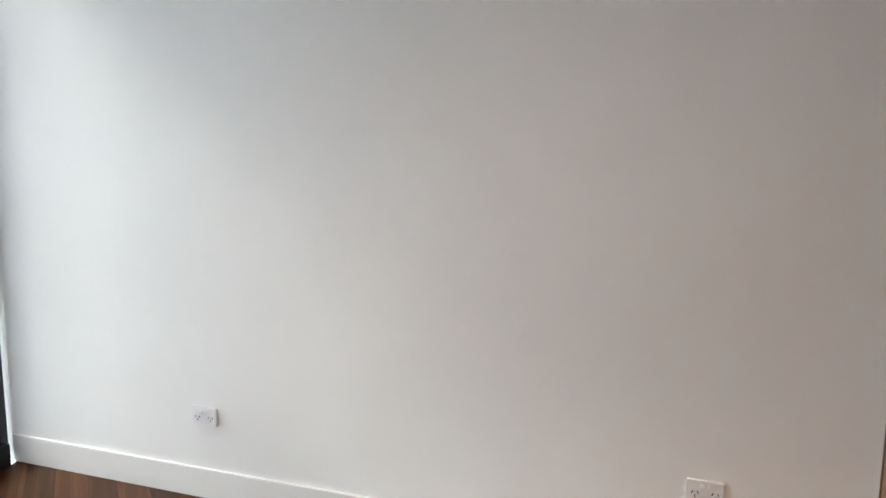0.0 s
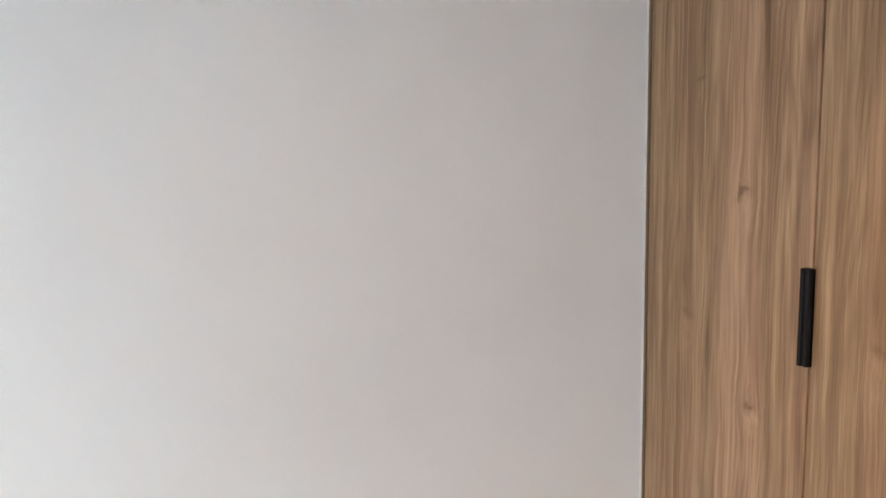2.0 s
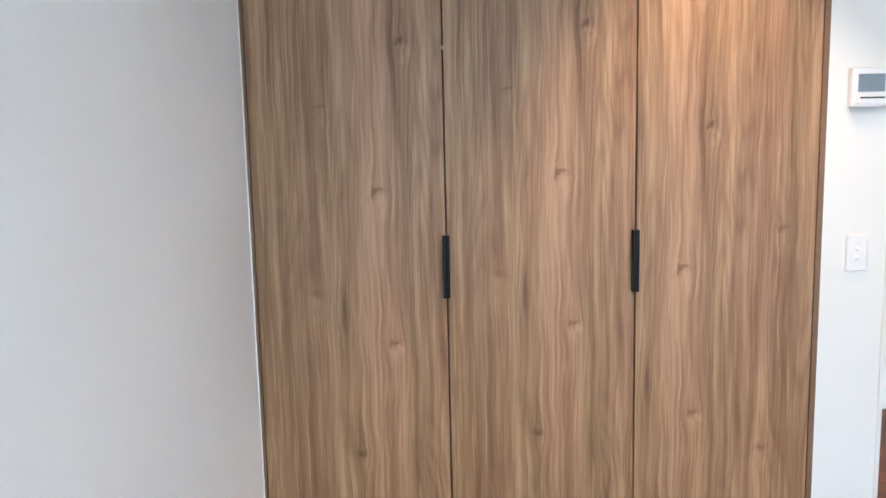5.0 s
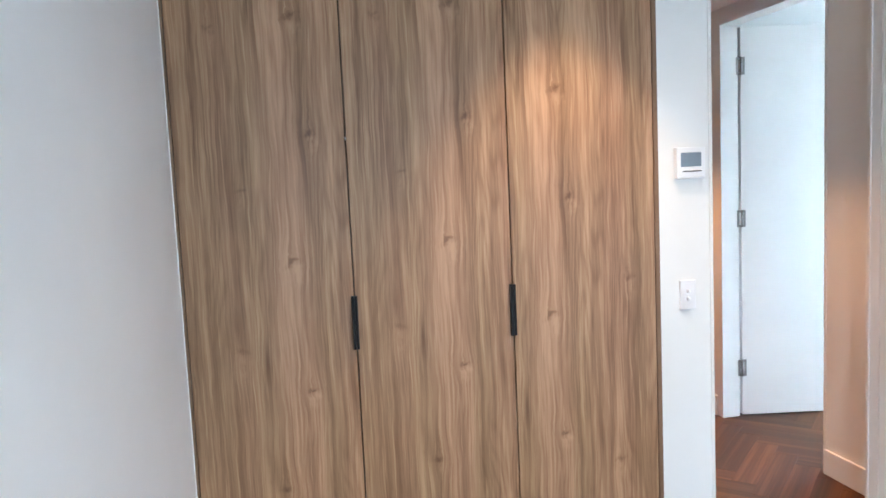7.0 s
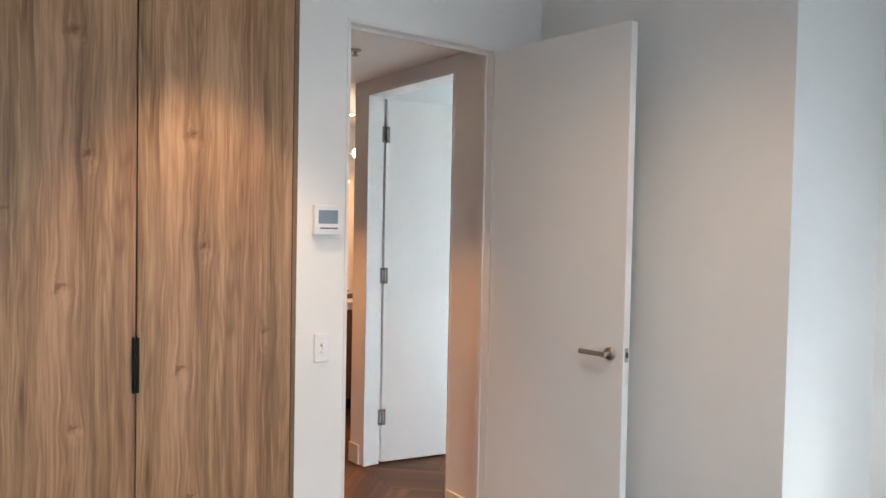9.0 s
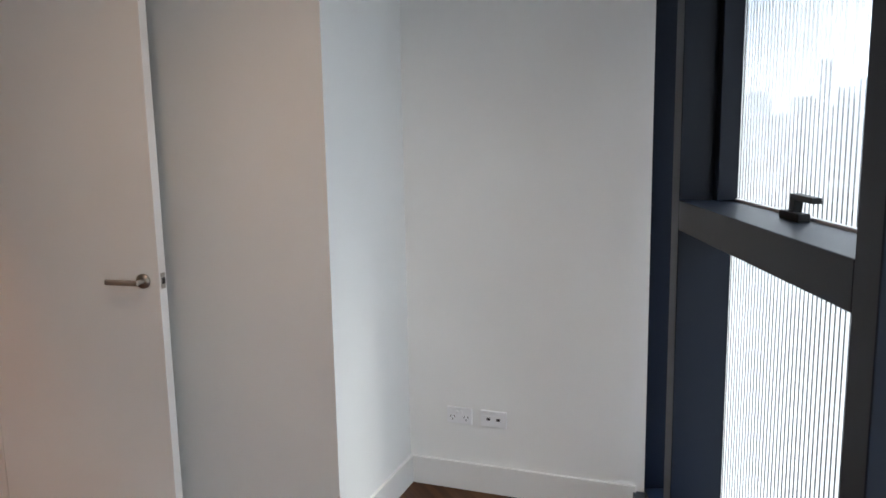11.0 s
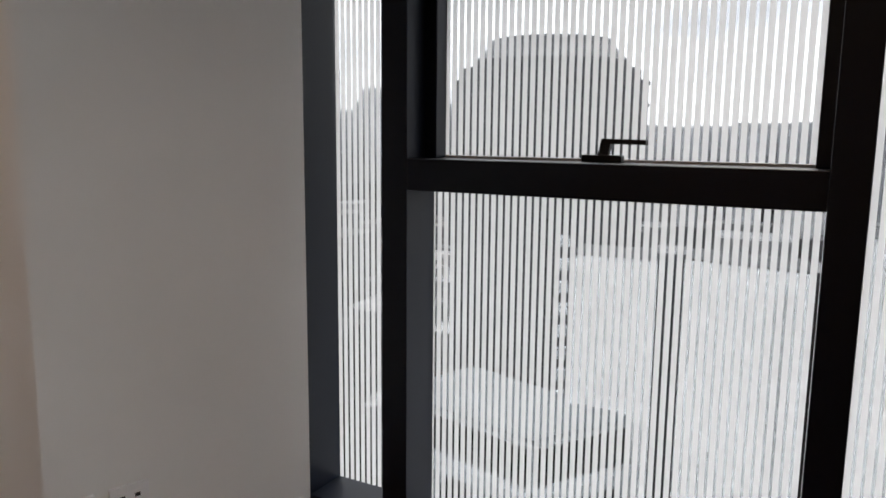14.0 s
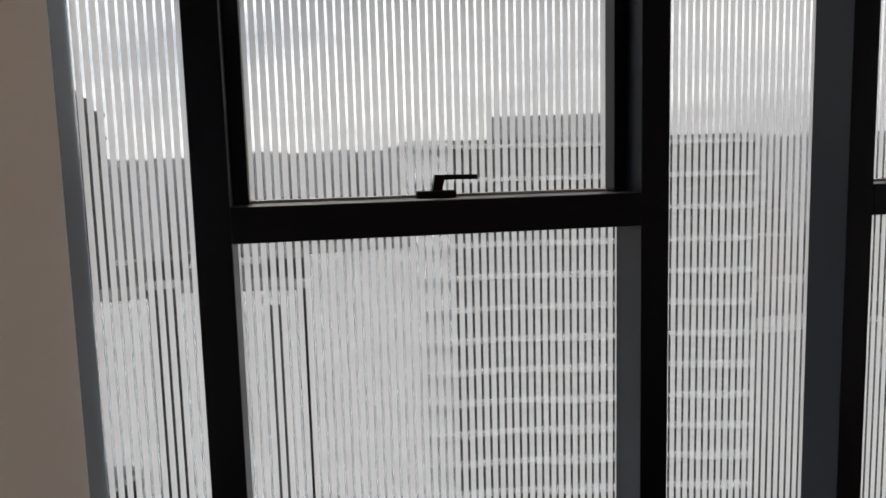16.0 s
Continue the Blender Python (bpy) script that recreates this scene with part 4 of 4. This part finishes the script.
for k in range(1500):
    az = rnd.uniform(-125, 5)
    dist = 130 + 900 * rnd.random() ** 1.3
    block(bm, az, dist, rnd.uniform(4, 14), rnd.uniform(4, 12), GROUND + rnd.choice([4, 5, 6, 8, 9, 12, 16, 22, 30]) * rnd.uniform(0.8, 1.2), 0.35 + rnd.choice([0, math.pi / 2]) + rnd.uniform(-0.05, 0.05))
tagged(new("low_city", mesh_of("low_city", bm, M_BLOCKS)), "low grey and brick city roofs spreading to the horizon", "buildings", kind="stuff")
bm = bmesh.new()
for k in range(150):
    az = rnd.uniform(-48, 12)
    dist = rnd.uniform(900, 1300)
    el = rnd.choice([0.8, 1.1, 1.4, 1.8, 2.2, 2.5, 2.8, 3.2]) + rnd.uniform(-0.2, 0.2)
    if k % 29 == 0:
        el = 4.6
    block(bm, az, dist, rnd.uniform(5, 13) if el < 4 else 4, rnd.uniform(6, 12), 1.4 + dist * math.tan(radians(el)), 0.35)
for k in range(90):
    az = -46 - 1.0 * k
    dist = rnd.uniform(420, 520)
    el = (0.65 if az > -66 else 0.9 if az > -80 else 1.15) + rnd.uniform(-0.1, 0.1)
    block(bm, az, dist, 9, 7, 1.4 + dist * math.tan(radians(el)), radians(az))
tagged(new("distant_skyline", mesh_of("distant_skyline", bm, M_FAR)), "hazy grey skyline of distant city towers", "skyline", kind="stuff")

# ---- herringbone timber floor, last ----
def clip(poly, region):
    for i in range(len(region)):
        a, b_ = Vector(region[i]), Vector(region[(i + 1) % len(region)])
        nrm = Vector((-(b_ - a).y, (b_ - a).x))
        out = []
        for j in range(len(poly)):
            p, q = poly[j], poly[(j + 1) % len(poly)]
            dp, dq = (p - a).dot(nrm), (q - a).dot(nrm)
            if dp >= 0:
                out.append(p)
            if dp * dq < 0:
                out.append(p + (q - p) * (dp / (dp - dq)))
        poly = out
        if len(poly) < 3:
            return []
    return poly


def plank_bm(bm, poly, z0=-0.012, z1=0.0):
    c = sum(poly, Vector((0, 0))) / len(poly)
    lo = [bm.verts.new((*p, z0)) for p in poly]
    md = [bm.verts.new((*p, z1 - 0.0012)) for p in poly]
    hi = [bm.verts.new((*(p + (c - p).normalized() * 0.0016), z1)) for p in poly]
    bm.faces.new(hi)
    for u, v in ((lo, md), (md, hi)):
        for i in range(len(poly)):
            j = (i + 1) % len(poly)
            bm.faces.new((u[i], u[j], v[j], v[i]))


BED = [(0.0, -3.45), (3.75, -2.31), (3.75, 0.1), (0.0, 0.1)]
HALL = [(1.85, 0.1), (5.45, 0.1), (5.45, 4.3), (1.85, 4.3)]
KITCHEN = [(5.45, 1.6), (6.4, 1.6), (6.4, 4.3), (5.45, 4.3)]
base = solid("floor", prism(bmesh.new(), [Vector(v) for v in ((-0.1, -3.5), (3.85, -2.35), (3.85, 0.1), (5.5, 0.1), (5.5, 1.6), (6.4, 1.6), (6.4, 4.4), (1.75, 4.4), (1.75, 0.1), (-0.1, 0.1))], -0.15, -0.0121), M_GAP,
             "dark brown herringbone timber floor", "floor")
PL, PW = 0.60, 0.12
TURN = {True: 45.0, False: 135.0}
rests = {True: bmesh.new(), False: bmesh.new()}
shared = {}
near = 0
to_plan = Matrix.Rotation(radians(45), 2)
for i in range(-70, 90):
    for j in range(-8, 9):
        ox, oy = i * PW + j * 2 * PL, i * PW
        for lies in (True, False):
            if lies:
                q = [(ox, oy), (ox + PL, oy), (ox + PL, oy + PW), (ox, oy + PW)]
            else:
                q = [(ox + PL, oy + PW - PL), (ox + PL + PW, oy + PW - PL), (ox + PL + PW, oy + PW), (ox + PL, oy + PW)]
            q = [to_plan @ Vector(v) for v in q]
            mid = sum(q, Vector((0, 0))) / 4
            if not (-1 < mid.x < 7 and -4.2 < mid.y < 5):
                continue
            for region in (BED, HALL, KITCHEN):
                cut = clip(q, region)
                if len(cut) < 3:
                    continue
                back = Matrix.Rotation(radians(-TURN[lies]), 2)
                whole = len(cut) == 4 and all((u - v).length < 1e-6 for u, v in zip(cut, q))
                seen = (1.8 < mid.x < 4.4 and 0 < mid.y < 2.9) or (mid.x < 1.1 and mid.y < -1.6)
                if seen and near < 290:
                    near += 1
                    if whole and "plank" in shared:
                        me = shared["plank"]
                    else:
                        bm = bmesh.new()
                        plank_bm(bm, [back @ (v - mid) for v in cut])
                        me = mesh_of("plank", bm, M_FLOOR)
                        if whole:
                            shared["plank"] = me
                    ob = new("plank", me)
                    ob.parent = base
                    ob.matrix_basis = pose(mid.x, mid.y, 0, 0, 0, TURN[lies])
                else:
                    plank_bm(rests[lies], [back @ v for v in cut])
for lies, bm in rests.items():
    ob = part("planks", bm, M_FLOOR, base, "herringbone oak boards")
    ob.matrix_basis = pose(0, 0, 0, 0, 0, TURN[lies])
    ob["kind"] = "stuff"
